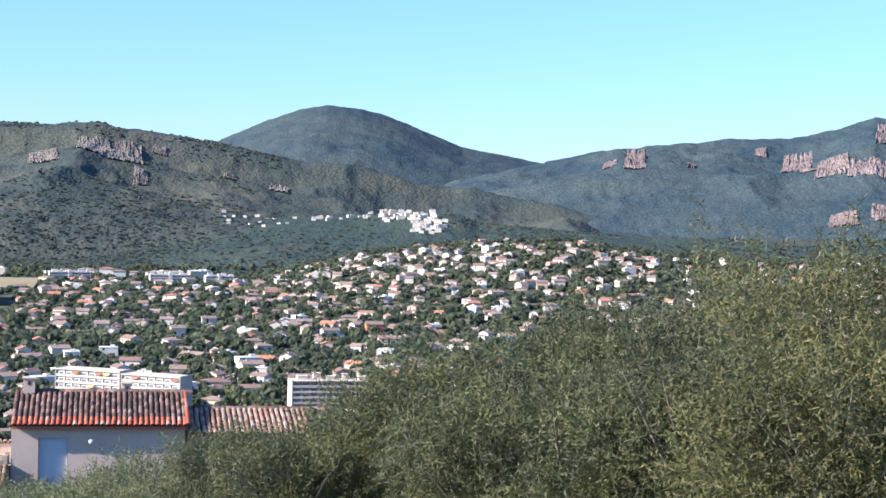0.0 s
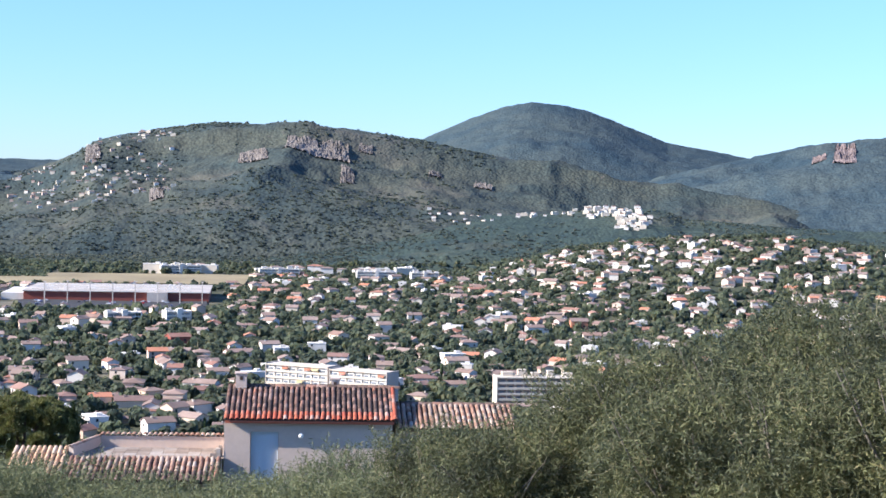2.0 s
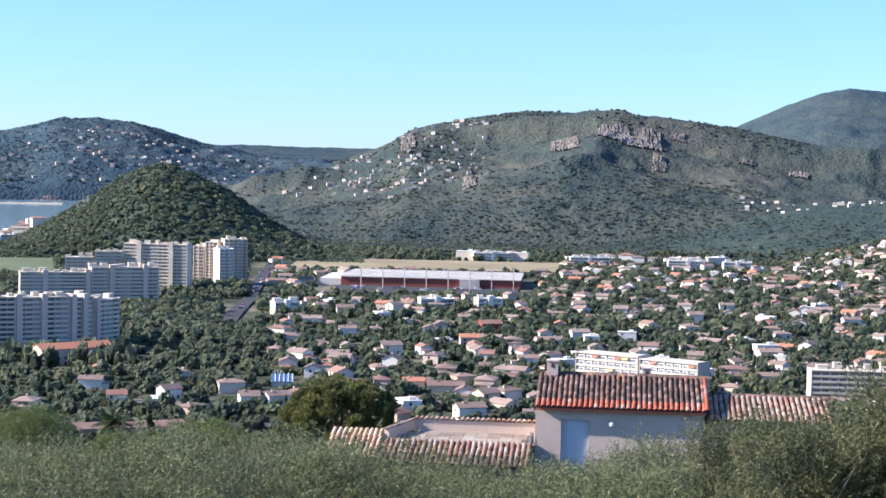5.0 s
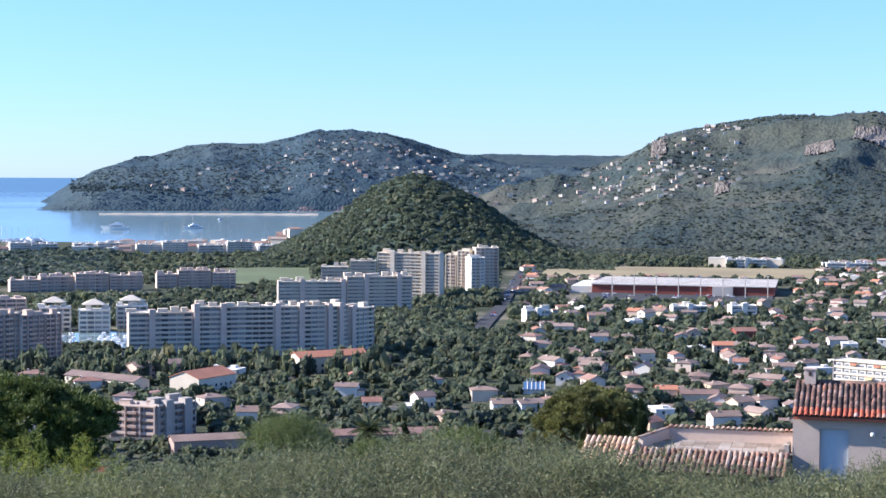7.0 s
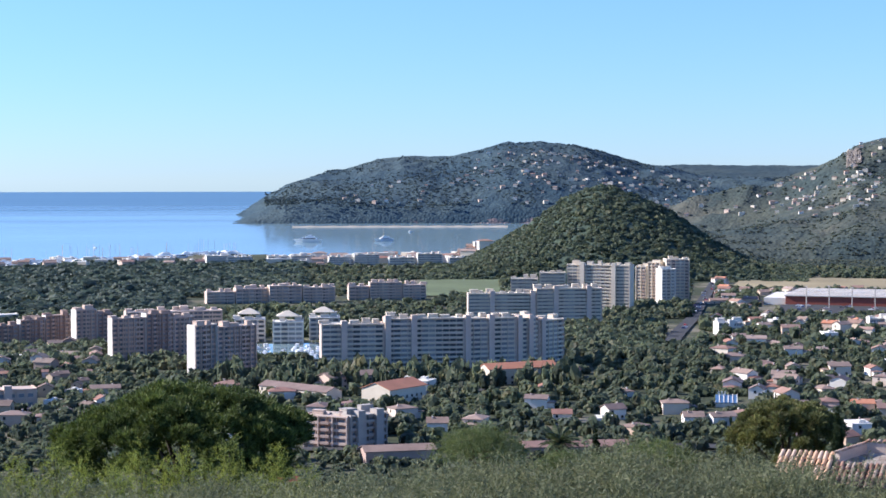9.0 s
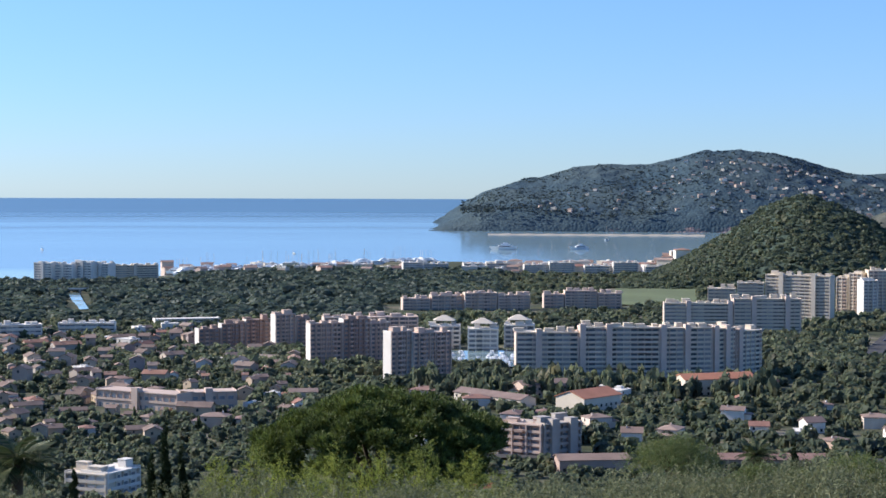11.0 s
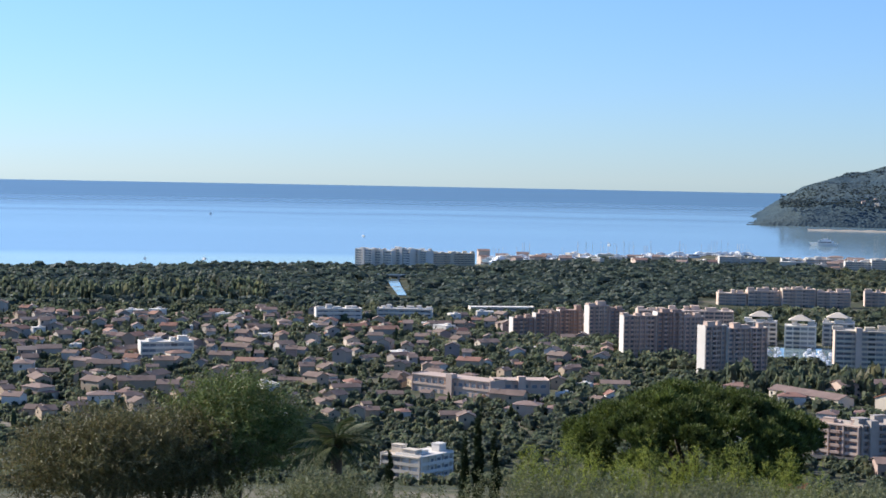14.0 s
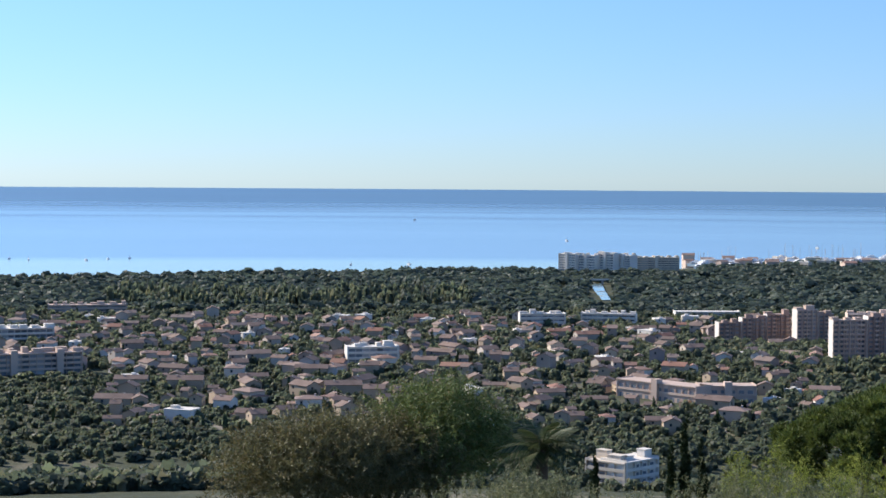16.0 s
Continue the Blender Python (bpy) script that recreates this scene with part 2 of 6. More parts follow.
M_ASPHALT = plain("asphalt", (0.075, 0.073, 0.072), 0.9, 0.25, 0.4, 0.01)
M_REDWALL = plain("red_cladding", (0.30, 0.085, 0.06), 0.6, 0.2, 0.5, 0.01)
M_ORANGE = plain("orange_roof_tiles", (0.60, 0.26, 0.15), 0.85, 0.2, 0.7, 0.03)
M_METAL = plain("pale_sheet_metal", (0.62, 0.56, 0.49), 0.85, 0.3, 0.25, 0.0, 0.1)


# ---- building helpers ----
def mesh_of(name, verts, faces, material=None, smooth=False):
    me = bpy.data.meshes.new(name)
    me.from_pydata([tuple(v) for v in verts], [], [tuple(f) for f in faces])
    if material:
        me.materials.append(material)
    if smooth:
        me.polygons.foreach_set("use_smooth", [True] * len(me.polygons))
    me.update()
    return me


def grid_mesh(name, verts, cols, rows, material, smooth=True):
    """A mesh from a (rows, cols, 3) grid of numpy points."""
    i = np.arange(rows * cols).reshape(rows, cols)
    f = np.stack([i[:-1, :-1], i[:-1, 1:], i[1:, 1:], i[1:, :-1]], -1).reshape(-1, 4)
    return array_mesh(name, verts.reshape(-1, 3), f, material, smooth)


def array_mesh(name, verts, faces, material, smooth=False):
    me = bpy.data.meshes.new(name)
    n, k = faces.shape
    me.vertices.add(len(verts))
    me.vertices.foreach_set("co", np.ascontiguousarray(verts, dtype=np.float32).ravel())
    me.loops.add(n * k)
    me.loops.foreach_set("vertex_index", np.ascontiguousarray(faces, dtype=np.int32).ravel())
    me.polygons.add(n)
    me.polygons.foreach_set("loop_start", np.arange(0, n * k, k, dtype=np.int32))
    me.polygons.foreach_set("use_smooth", np.full(n, smooth))
    me.materials.append(material)
    me.update(calc_edges=True)
    return me


def scatter(tv, tf, where, turn, size):
    """Template points tv (n,3), faces tf (m,k) at each place, with 3x3 turns and sizes (N,3): points and faces of all."""
    v = np.einsum("nij,nkj->nki", turn, tv[None] * size[:, None, :]) + where[:, None, :]
    f = tf[None] + (np.arange(len(where)) * len(tv))[:, None, None]
    return v.reshape(-1, 3), f.reshape(-1, tf.shape[1])


def turns(rng, n, tilt=3.2):
    """Random turns; tilt limits the lean off upright (radians)."""
    a, b, c = rng.uniform(0, 6.283, n), rng.uniform(-tilt, tilt, n), rng.uniform(0, 6.283, n)
    ca, sa, cb, sb, cc, sc = np.cos(a), np.sin(a), np.cos(b), np.sin(b), np.cos(c), np.sin(c)
    one, nil = np.ones(n), np.zeros(n)
    rz = np.stack([ca, -sa, nil, sa, ca, nil, nil, nil, one], -1).reshape(n, 3, 3)
    rx = np.stack([one, nil, nil, nil, cb, -sb, nil, sb, cb], -1).reshape(n, 3, 3)
    r2 = np.stack([cc, -sc, nil, sc, cc, nil, nil, nil, one], -1).reshape(n, 3, 3)
    return rz @ rx @ r2


def part(name, me, parent, label="", m=None):
    ob = new(name, me)
    ob.parent = parent
    if m is not None:
        ob.matrix_local = m
    if label:
        tagged(ob, label)
    return ob


def thing(name, m, label, category, group=""):
    ob = new(name)
    ob.empty_display_size = 0.2
    ob.matrix_world = m
    return tagged(ob, label, category, group)


def boxes(name, specs, material, bevel=0.0):
    """One mesh of boxes (x0, y0, z0, x1, y1, z1)."""
    v, f = [], []
    for x0, y0, z0, x1, y1, z1 in specs:
        n = len(v)
        v += [(x0, y0, z0), (x1, y0, z0), (x1, y1, z0), (x0, y1, z0), (x0, y0, z1), (x1, y0, z1), (x1, y1, z1), (x0, y1, z1)]
        f += [tuple(n + i for i in q) for q in ((0, 3, 2, 1), (4, 5, 6, 7), (0, 1, 5, 4), (1, 2, 6, 5), (2, 3, 7, 6), (3, 0, 4, 7))]
    me = mesh_of(name, v, f, material)
    if bevel:
        bm = bmesh.new()
        bm.from_mesh(me)
        bmesh.ops.bevel(bm, geom=bm.edges[:], offset=bevel, segments=2, affect="EDGES")
        bm.to_mesh(me)
        bm.free()
    return me


def tube(points, radii, sides=7):
    """Points and faces of a tapered limb along the points."""
    v, f = [], []
    for i, (p, r) in enumerate(zip(points, radii)):
        d = (Vector(points[min(i + 1, len(points) - 1)]) - Vector(points[max(i - 1, 0)])).normalized()
        a = d.orthogonal().normalized()
        b = d.cross(a)
        for k in range(sides):
            w = 6.2832 * k / sides
            v.append(tuple(Vector(p) + r * (math.cos(w) * a + math.sin(w) * b)))
    for i in range(len(points) - 1):
        for k in range(sides):
            f.append((i * sides + k, i * sides + (k + 1) % sides, (i + 1) * sides + (k + 1) % sides, (i + 1) * sides + k))
    return v, f


def limbs(name, paths, material):
    v, f = [], []
    for pts, rad in paths:
        a, b = tube(pts, rad)
        f += [tuple(i + len(v) for i in q) for q in b]
        v += a
    return mesh_of(name, v, f, material, True)


# ---- the lie of the land ----
def fbm(x, y, scale, octaves=5, seed=0):
    """Smooth ridged relief from summed waves of value noise (numpy)."""
    out, amp, tot = np.zeros_like(x), 1.0, 0.0
    for o in range(octaves):
        u, v = x / scale + 17.3 * o + seed * 5.1, y / scale - 9.7 * o + seed * 3.3
        iu, iv = np.floor(u), np.floor(v)
        fu, fv = u - iu, v - iv
        fu, fv = fu * fu * (3 - 2 * fu), fv * fv * (3 - 2 * fv)
        h = lambda a, b: np.modf(np.abs(np.sin(a * 127.1 + b * 311.7 + seed) * 43758.5453))[0]
        n = (h(iu, iv) * (1 - fu) + h(iu + 1, iv) * fu) * (1 - fv) + (h(iu, iv + 1) * (1 - fu) + h(iu + 1, iv + 1) * fu) * fv
        out += amp * (1 - np.abs(2 * n - 1) - 0.5)
        tot += amp
        scale, amp = scale * 0.5, amp * 0.52
    return out / tot


def sea_rise(r):
    """Far water is drawn together: it lifts towards the horizon."""
    return np.clip((r - 2500) / 2400, 0, 1) * (EYE - 27.2)


def shore(az):
    return np.interp(az, [24, 28, 33, 39, 42, 47, 51, 64, 72, 90], [9000, 2620, 2500, 2640, 2480, 2270, 2190, 2040, 1980, 1950])


def near_slope(r):
    return np.interp(r, [0, 12, 22, 35, 66, 100, 200, 400, 640], [113.4, 112.3, 110.3, 107.6, 103.3, 96, 77, 38, 3])


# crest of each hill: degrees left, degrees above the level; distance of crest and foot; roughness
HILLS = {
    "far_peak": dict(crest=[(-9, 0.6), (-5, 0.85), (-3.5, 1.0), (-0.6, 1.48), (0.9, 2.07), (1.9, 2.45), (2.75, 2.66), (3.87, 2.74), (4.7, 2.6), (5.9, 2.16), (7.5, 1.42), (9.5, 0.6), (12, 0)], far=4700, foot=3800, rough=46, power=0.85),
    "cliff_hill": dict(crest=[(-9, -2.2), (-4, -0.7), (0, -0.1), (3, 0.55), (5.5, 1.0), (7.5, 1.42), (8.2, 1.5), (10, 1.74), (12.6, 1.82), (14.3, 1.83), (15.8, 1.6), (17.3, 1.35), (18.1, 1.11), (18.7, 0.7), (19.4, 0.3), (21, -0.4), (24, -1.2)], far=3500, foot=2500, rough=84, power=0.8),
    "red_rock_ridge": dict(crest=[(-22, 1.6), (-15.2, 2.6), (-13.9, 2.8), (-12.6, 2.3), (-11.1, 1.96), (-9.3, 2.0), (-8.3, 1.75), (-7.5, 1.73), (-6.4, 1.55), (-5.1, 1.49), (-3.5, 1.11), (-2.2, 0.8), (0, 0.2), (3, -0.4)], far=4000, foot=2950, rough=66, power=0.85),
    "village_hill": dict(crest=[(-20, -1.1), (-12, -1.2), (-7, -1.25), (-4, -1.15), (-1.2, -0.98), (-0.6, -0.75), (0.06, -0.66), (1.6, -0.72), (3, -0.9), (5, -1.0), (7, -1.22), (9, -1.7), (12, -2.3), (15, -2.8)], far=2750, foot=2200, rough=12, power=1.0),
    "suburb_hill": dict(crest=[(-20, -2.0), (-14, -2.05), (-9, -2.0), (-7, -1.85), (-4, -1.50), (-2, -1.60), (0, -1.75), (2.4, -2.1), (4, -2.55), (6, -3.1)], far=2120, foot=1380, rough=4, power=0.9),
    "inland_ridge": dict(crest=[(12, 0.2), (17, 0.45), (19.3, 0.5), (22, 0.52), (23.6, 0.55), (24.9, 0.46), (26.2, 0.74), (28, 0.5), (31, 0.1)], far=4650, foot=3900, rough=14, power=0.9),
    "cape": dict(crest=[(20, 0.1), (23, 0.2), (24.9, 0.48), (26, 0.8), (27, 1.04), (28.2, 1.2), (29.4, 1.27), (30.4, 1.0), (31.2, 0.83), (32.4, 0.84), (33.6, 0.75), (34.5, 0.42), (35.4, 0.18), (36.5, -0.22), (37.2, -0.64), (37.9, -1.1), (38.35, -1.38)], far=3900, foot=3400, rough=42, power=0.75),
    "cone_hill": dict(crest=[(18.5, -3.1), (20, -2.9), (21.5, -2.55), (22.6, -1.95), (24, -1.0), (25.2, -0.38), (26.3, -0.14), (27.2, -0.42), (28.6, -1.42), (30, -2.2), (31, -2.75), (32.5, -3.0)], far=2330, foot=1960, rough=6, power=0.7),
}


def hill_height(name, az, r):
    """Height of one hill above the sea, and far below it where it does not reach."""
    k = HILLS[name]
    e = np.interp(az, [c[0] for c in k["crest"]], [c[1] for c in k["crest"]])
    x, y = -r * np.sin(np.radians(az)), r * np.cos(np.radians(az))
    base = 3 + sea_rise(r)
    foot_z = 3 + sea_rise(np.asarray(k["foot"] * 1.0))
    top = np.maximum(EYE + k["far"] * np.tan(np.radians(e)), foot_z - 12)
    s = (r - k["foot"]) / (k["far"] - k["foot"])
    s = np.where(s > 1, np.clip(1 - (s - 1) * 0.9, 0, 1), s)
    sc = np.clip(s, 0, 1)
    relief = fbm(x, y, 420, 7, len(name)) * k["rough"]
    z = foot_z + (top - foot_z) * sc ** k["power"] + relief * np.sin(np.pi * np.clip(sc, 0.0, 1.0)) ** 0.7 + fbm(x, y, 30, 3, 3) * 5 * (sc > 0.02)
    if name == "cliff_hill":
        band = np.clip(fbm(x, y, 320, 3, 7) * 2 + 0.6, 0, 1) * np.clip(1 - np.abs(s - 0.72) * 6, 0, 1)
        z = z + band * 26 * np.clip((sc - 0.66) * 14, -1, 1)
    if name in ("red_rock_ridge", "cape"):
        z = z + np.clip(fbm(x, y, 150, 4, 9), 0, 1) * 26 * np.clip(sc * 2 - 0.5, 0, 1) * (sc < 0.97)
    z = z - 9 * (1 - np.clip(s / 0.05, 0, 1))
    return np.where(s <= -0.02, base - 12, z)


def ground_height(az, r):
    """Plain, near slope and low beds; the sea bed past the shore."""
    x, y = -r * np.sin(np.radians(az)), r * np.cos(np.radians(az))
    z = np.maximum(near_slope(r), 3 + sea_rise(r))
    z = z + fbm(x, y, 200, 3, 2) * 2.0 * np.clip((r - 500) / 300, 0, 1) + fbm(x, y, 9, 3, 4) * 0.5 * np.clip(r / 20, 0, 1)
    z = z - 2.2 * np.clip((az - 44) / 6, 0, 1) * np.clip((r - 15) / 30, 0, 1) * np.clip((420 - r) / 200, 0, 1)
    return np.where(r > shore(az), z - 22 * np.clip((r - shore(az)) / 40, 0, 1), z)


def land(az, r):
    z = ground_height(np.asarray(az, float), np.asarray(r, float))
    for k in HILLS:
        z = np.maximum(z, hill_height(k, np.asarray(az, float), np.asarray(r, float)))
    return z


def polar_grid(az, r, height):
    A, R = np.meshgrid(az, r)
    return np.stack([-R * np.sin(np.radians(A)), R * np.cos(np.radians(A)), height(A, R)], -1)


g_az = np.concatenate([np.arange(-285, -20, 5.0), np.arange(-20, 75.01, 0.25)])
g_r = np.concatenate([[0.01], np.geomspace(2, 600, 60), np.arange(610, 2200, 10), np.geomspace(2200, 4950, 40)])
ground = tagged(new("ground", grid_mesh("ground", polar_grid(g_az, g_r, ground_height), len(g_az), len(g_r), M_GROUND)), "green and dusty plain with a steep garden slope", "ground", kind="structure")
s_az = np.arange(22, 110.1, 0.5)
s_r = np.concatenate([np.arange(1900, 2500, 100), np.linspace(2500, 4900, 60)])
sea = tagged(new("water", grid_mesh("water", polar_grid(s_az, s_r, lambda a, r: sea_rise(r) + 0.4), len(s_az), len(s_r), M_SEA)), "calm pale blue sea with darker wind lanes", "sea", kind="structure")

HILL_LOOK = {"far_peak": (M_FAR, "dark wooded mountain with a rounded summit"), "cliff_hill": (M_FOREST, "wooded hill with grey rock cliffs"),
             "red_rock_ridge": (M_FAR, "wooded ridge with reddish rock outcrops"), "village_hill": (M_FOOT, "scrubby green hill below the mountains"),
             "suburb_hill": (M_GROUND, "low hill dotted with villas and trees"), "inland_ridge": (M_FAR, "far wooded ridge tinted blue for haze"),
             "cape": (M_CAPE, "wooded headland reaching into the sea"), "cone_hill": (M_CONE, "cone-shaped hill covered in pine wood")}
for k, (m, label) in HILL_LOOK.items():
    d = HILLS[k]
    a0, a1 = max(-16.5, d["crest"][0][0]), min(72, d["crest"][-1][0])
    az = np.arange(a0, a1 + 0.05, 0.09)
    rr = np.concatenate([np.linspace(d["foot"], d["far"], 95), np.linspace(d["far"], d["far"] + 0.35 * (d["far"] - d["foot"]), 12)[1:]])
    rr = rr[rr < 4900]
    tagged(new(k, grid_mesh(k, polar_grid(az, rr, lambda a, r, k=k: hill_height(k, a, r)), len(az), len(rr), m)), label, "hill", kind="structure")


# ---- the town on the plain ----
rng = np.random.default_rng(7)
KEEP_CLEAR = [  # az0, az1, r0, r1: streets, fields, large buildings
    (13.8, 21.2, 1480, 1720), (13.0, 22.2, 1812, 2050), (29.5, 32.6, 1700, 1960), (22.95, 24.2, 1180, 1420), (22.5, 23.3, 1420, 1960),
    (27.2, 35.7, 1005, 1080), (26, 30.8, 1340, 1375), (25, 29.4, 1485, 1525), (23.1, 25.3, 1575, 1620), (37.3, 39.8, 1000, 1048), (39.3, 42.5, 1090, 1145), (43.4, 46.1, 1205, 1250), (42.2, 43.5, 1195, 1230), (41.7, 43.6, 1210, 1245), (38.5, 42, 1235, 1270), (43.4, 46, 1210, 1250),
    (34.5, 40, 1560, 1660), (31.5, 35, 1600, 1700), (34, 38, 1085, 1250), (7.8, 12.7, 835, 880), (1.8, 5.2, 865, 900),
    (33, 36.5, 705, 760), (31.2, 34.3, 680, 715), (31.5, 34.3, 865, 910), (27.3, 30.3, 925, 1000), (44.2, 49.7, 865, 925),
    (47.4, 50.5, 605, 650), (56, 58.4, 1040, 1070), (66, 70, 985, 1030), (61, 72, 640, 665), (46.8, 51.6, 2120, 2200),
    (49.2, 50.5, 1560, 1880), (21.5, 22.6, 855, 890)]
TAKEN = {}


def is_clear(az, r):
    return not any(a <= az <= b and c <= r <= d for a, b, c, d in KEEP_CLEAR)


def pick_places(count, a0, a1, r0, r1, gap, seen=None):
    """Scattered places in a sector, at least gap metres apart, off the streets and large buildings."""
    got = []
    for _ in range(count * 14):
        az = rng.uniform(a0, a1)
        r = math.sqrt(rng.uniform(r0 * r0, r1 * r1))
        if not is_clear(az, r):
            continue
        if seen and not seen[0] < math.degrees(math.atan2(float(land(az, r)) - EYE, r)) < seen[1]:
            continue
        p = polar(az, r)
        c = (int(p.x // gap), int(p.y // gap))
        if any((q - p).length < gap for i in (-1, 0, 1) for j in (-1, 0, 1) for q in TAKEN.get((c[0] + i, c[1] + j, gap), ())):
            continue
        TAKEN.setdefault((*c, gap), []).append(p)
        got.append((az, r))
        if len(got) == count:
            break
    return got


def gable(w, d, h, rise, over=0.5, thick=0.25):
    """A gabled roof over a w by d box with its eaves at h: points and faces, ridge along x."""
    x, y = w / 2 + over, d / 2 + over
    up = rise * y / (d / 2)
    drop = h - rise * over / (d / 2) + thick + 0.03
    v = [(-x, -y, drop), (x, -y, drop), (x, 0, drop + up), (-x, 0, drop + up), (-x, y, drop), (x, y, drop)]
    v += [(a, b, c - thick) for a, b, c in v]
    return v, [(0, 1, 2, 3), (3, 2, 5, 4), (7, 6, 9, 8), (8, 9, 10, 11), (1, 0, 6, 7), (4, 5, 11, 10), (0, 3, 9, 6), (3, 4, 10, 9), (2, 1, 7, 8), (5, 2, 8, 11)]


def hipped(w, d, h, rise, over=0.5, thick=0.25):
    x, y = w / 2 + over, d / 2 + over
    k = max(0.2, x - y)
    h = h + thick + 0.03
    v = [(-x, -y, h), (x, -y, h), (x, y, h), (-x, y, h), (-k, 0, h + rise), (k, 0, h + rise)]
    v += [(a, b, c - thick) for a, b, c in v[:4]]
    return v, [(0, 1, 5, 4), (2, 3, 4, 5), (1, 2, 5), (3, 0, 4), (1, 0, 6, 7), (2, 1, 7, 8), (3, 2, 8, 9), (0, 3, 9, 6), (6, 9, 8, 7)]


def wall_mesh(specs):
    """House walls: boxes, each with gable tops where a rise is given."""
    v, f = [], []
    for x0, y0, x1, y1, h, rise in specs:
        n = len(v)
        ym = (y0 + y1) / 2
        v += [(x0, y0, -3), (x1, y0, -3), (x1, y1, -3), (x0, y1, -3), (x0, y0, h), (x1, y0, h), (x1, y1, h), (x0, y1, h), (x0, ym, h + rise), (x1, ym, h + rise)]
        f += [tuple(n + i for i in q) for q in ((0, 1, 5, 4), (2, 3, 7, 6), (1, 2, 6, 9, 5), (3, 0, 4, 8, 7), (4, 5, 9, 8), (6, 7, 8, 9))]
    return mesh_of("wall", v, f, M_STUCCO)


def shifted(vf, dx, dy, n):
    return [(a + dx, b + dy, c) for a, b, c in vf[0]], [tuple(i + n for i in q) for q in vf[1]]


def house_kit(kind, w, d, h, rise, wing=False, flat=False, m_wall=None, m_roof=None, detail=True):
    """A small house with its parts, built once; copies stand in the town."""
    ob = thing("house", pose(0, 0, -500), kind, "house", "town houses")
    hip = rise < 1.6 and not flat
    specs = [(-w / 2, -d / 2, w / 2, d / 2, h, 0 if (hip or flat) else rise)]
    if wing:
        side = wall_mesh([(-w / 2 - w * 0.32, -d / 2 + 0.8, -w / 2, d / 2 - 1, h * 0.62, 0)])
        side.name = "wing"
        side.materials[0] = m_wall or M_STUCCO
        part("wing", side, ob)
    me = wall_mesh(specs)
    if m_wall:
        me.materials[0] = m_wall
    part("wall", me, ob)
    if flat:
        v, f = [], []
        rm = boxes("roof", [(-w / 2 - 0.2, -d / 2 - 0.2, h, w / 2 + 0.2, d / 2 + 0.2, h + 0.3), (w * 0.1, -d * 0.1, h + 0.3, w * 0.35, d * 0.25, h + 1.6)], m_roof or M_WHITE)
    else:
        v, f = (hipped if hip else gable)(w, d, h, rise)
        if wing:
            a, b = shifted(hipped(w * 0.36, d - 1.2, h * 0.62, 0.8, 0.3), -w / 2 - w * 0.14, 0, 0)
            part("wing_roof", mesh_of("wing_roof", a, b, m_roof or M_ROOF), ob)
        rm = mesh_of("roof", v, f, m_roof or M_ROOF)
    part("roof", rm, ob)
    if detail:
        pane = boxes("window", [(-0.6, -0.04, -0.7, 0.6, 0.04, 0.7)], M_GLASS)
        storeys = 2 if h > 4.5 else 1
        for i in range(2 if storeys == 1 else 3):
            part("window", pane, ob, m=pose((-0.28 + 0.56 * (i % 2)) * w, -d / 2 - 0.02, 1.5 if i < 2 else h - 1.3))
        part("window", pane, ob, m=pose(w / 2 + 0.02, -0.1 * d, h - 1.4, 0, 0, 90))
        if not flat:
            part("chimney", boxes("chimney", [(-0.35, -0.35, 0, 0.35, 0.35, 1.3), (-0.45, -0.45, 1.3, 0.45, 0.45, 1.45)], M_STUCCO), ob, m=pose(w * 0.25, d * 0.1, h + rise * 0.55))
    return ob


LABELS = ["pale stuccoed house with a terracotta tiled roof", "cream villa with a low hipped tile roof", "two-storey rendered house with a gabled tile roof",
          "long low house with weathered roof tiles", "white flat-roofed villa among trees", "small white house with a gabled tile roof"]
KITS = [house_kit(LABELS[0], 11, 8, 3.2, 1.5), house_kit(LABELS[1], 13, 10, 5.8, 1.55, True), house_kit(LABELS[2], 10, 8.5, 6.0, 1.9),
        house_kit(LABELS[3], 17, 8, 3.4, 1.7, True), house_kit(LABELS[2], 12, 9, 5.6, 1.8, True), house_kit(LABELS[0], 9, 8, 3.4, 1.8),
        house_kit(LABELS[4], 13, 9, 6.0, 0, False, True, M_WHITE), house_kit(LABELS[5], 9, 8, 5.2, 1.9, False, False, M_WHITE), house_kit(LABELS[1], 14, 11, 3.4, 1.5, True),
        house_kit(LABELS[5], 12, 8, 5.4, 1.7, True, False, M_WHITE), house_kit("pale pinkish house with an orange tile roof", 11, 9, 5.0, 1.7, False, False, M_PINK, M_ORANGE)]
OLD = [house_kit("old town house with weathered tile roof", w, 9, h, 1.9, wing, False, M_OLDWALL, M_OLDROOF) for w, h, wing in ((8, 6.5, False), (11, 7, False), (9, 5.5, True), (14, 6, False), (19, 5.5, False), (6.5, 8.5, False), (10, 4, True))]
FAR_KITS = [house_kit("pinkish villa on the wooded hillside", 12, 9, 6.5, 1.7, False, False, M_PINK, None, False), house_kit("pale villa with a tile roof on the hillside", 14, 10, 5.5, 1.6, False, False, M_CREAM, None, False),
            house_kit("cream flat-roofed villa on the hillside", 15, 9, 7.5, 0, False, True, M_CREAM, None, False),
            house_kit("white village house", 12, 9, 6.5, 1.2, False, False, M_WHITE, None, False)]
HOUSES = []
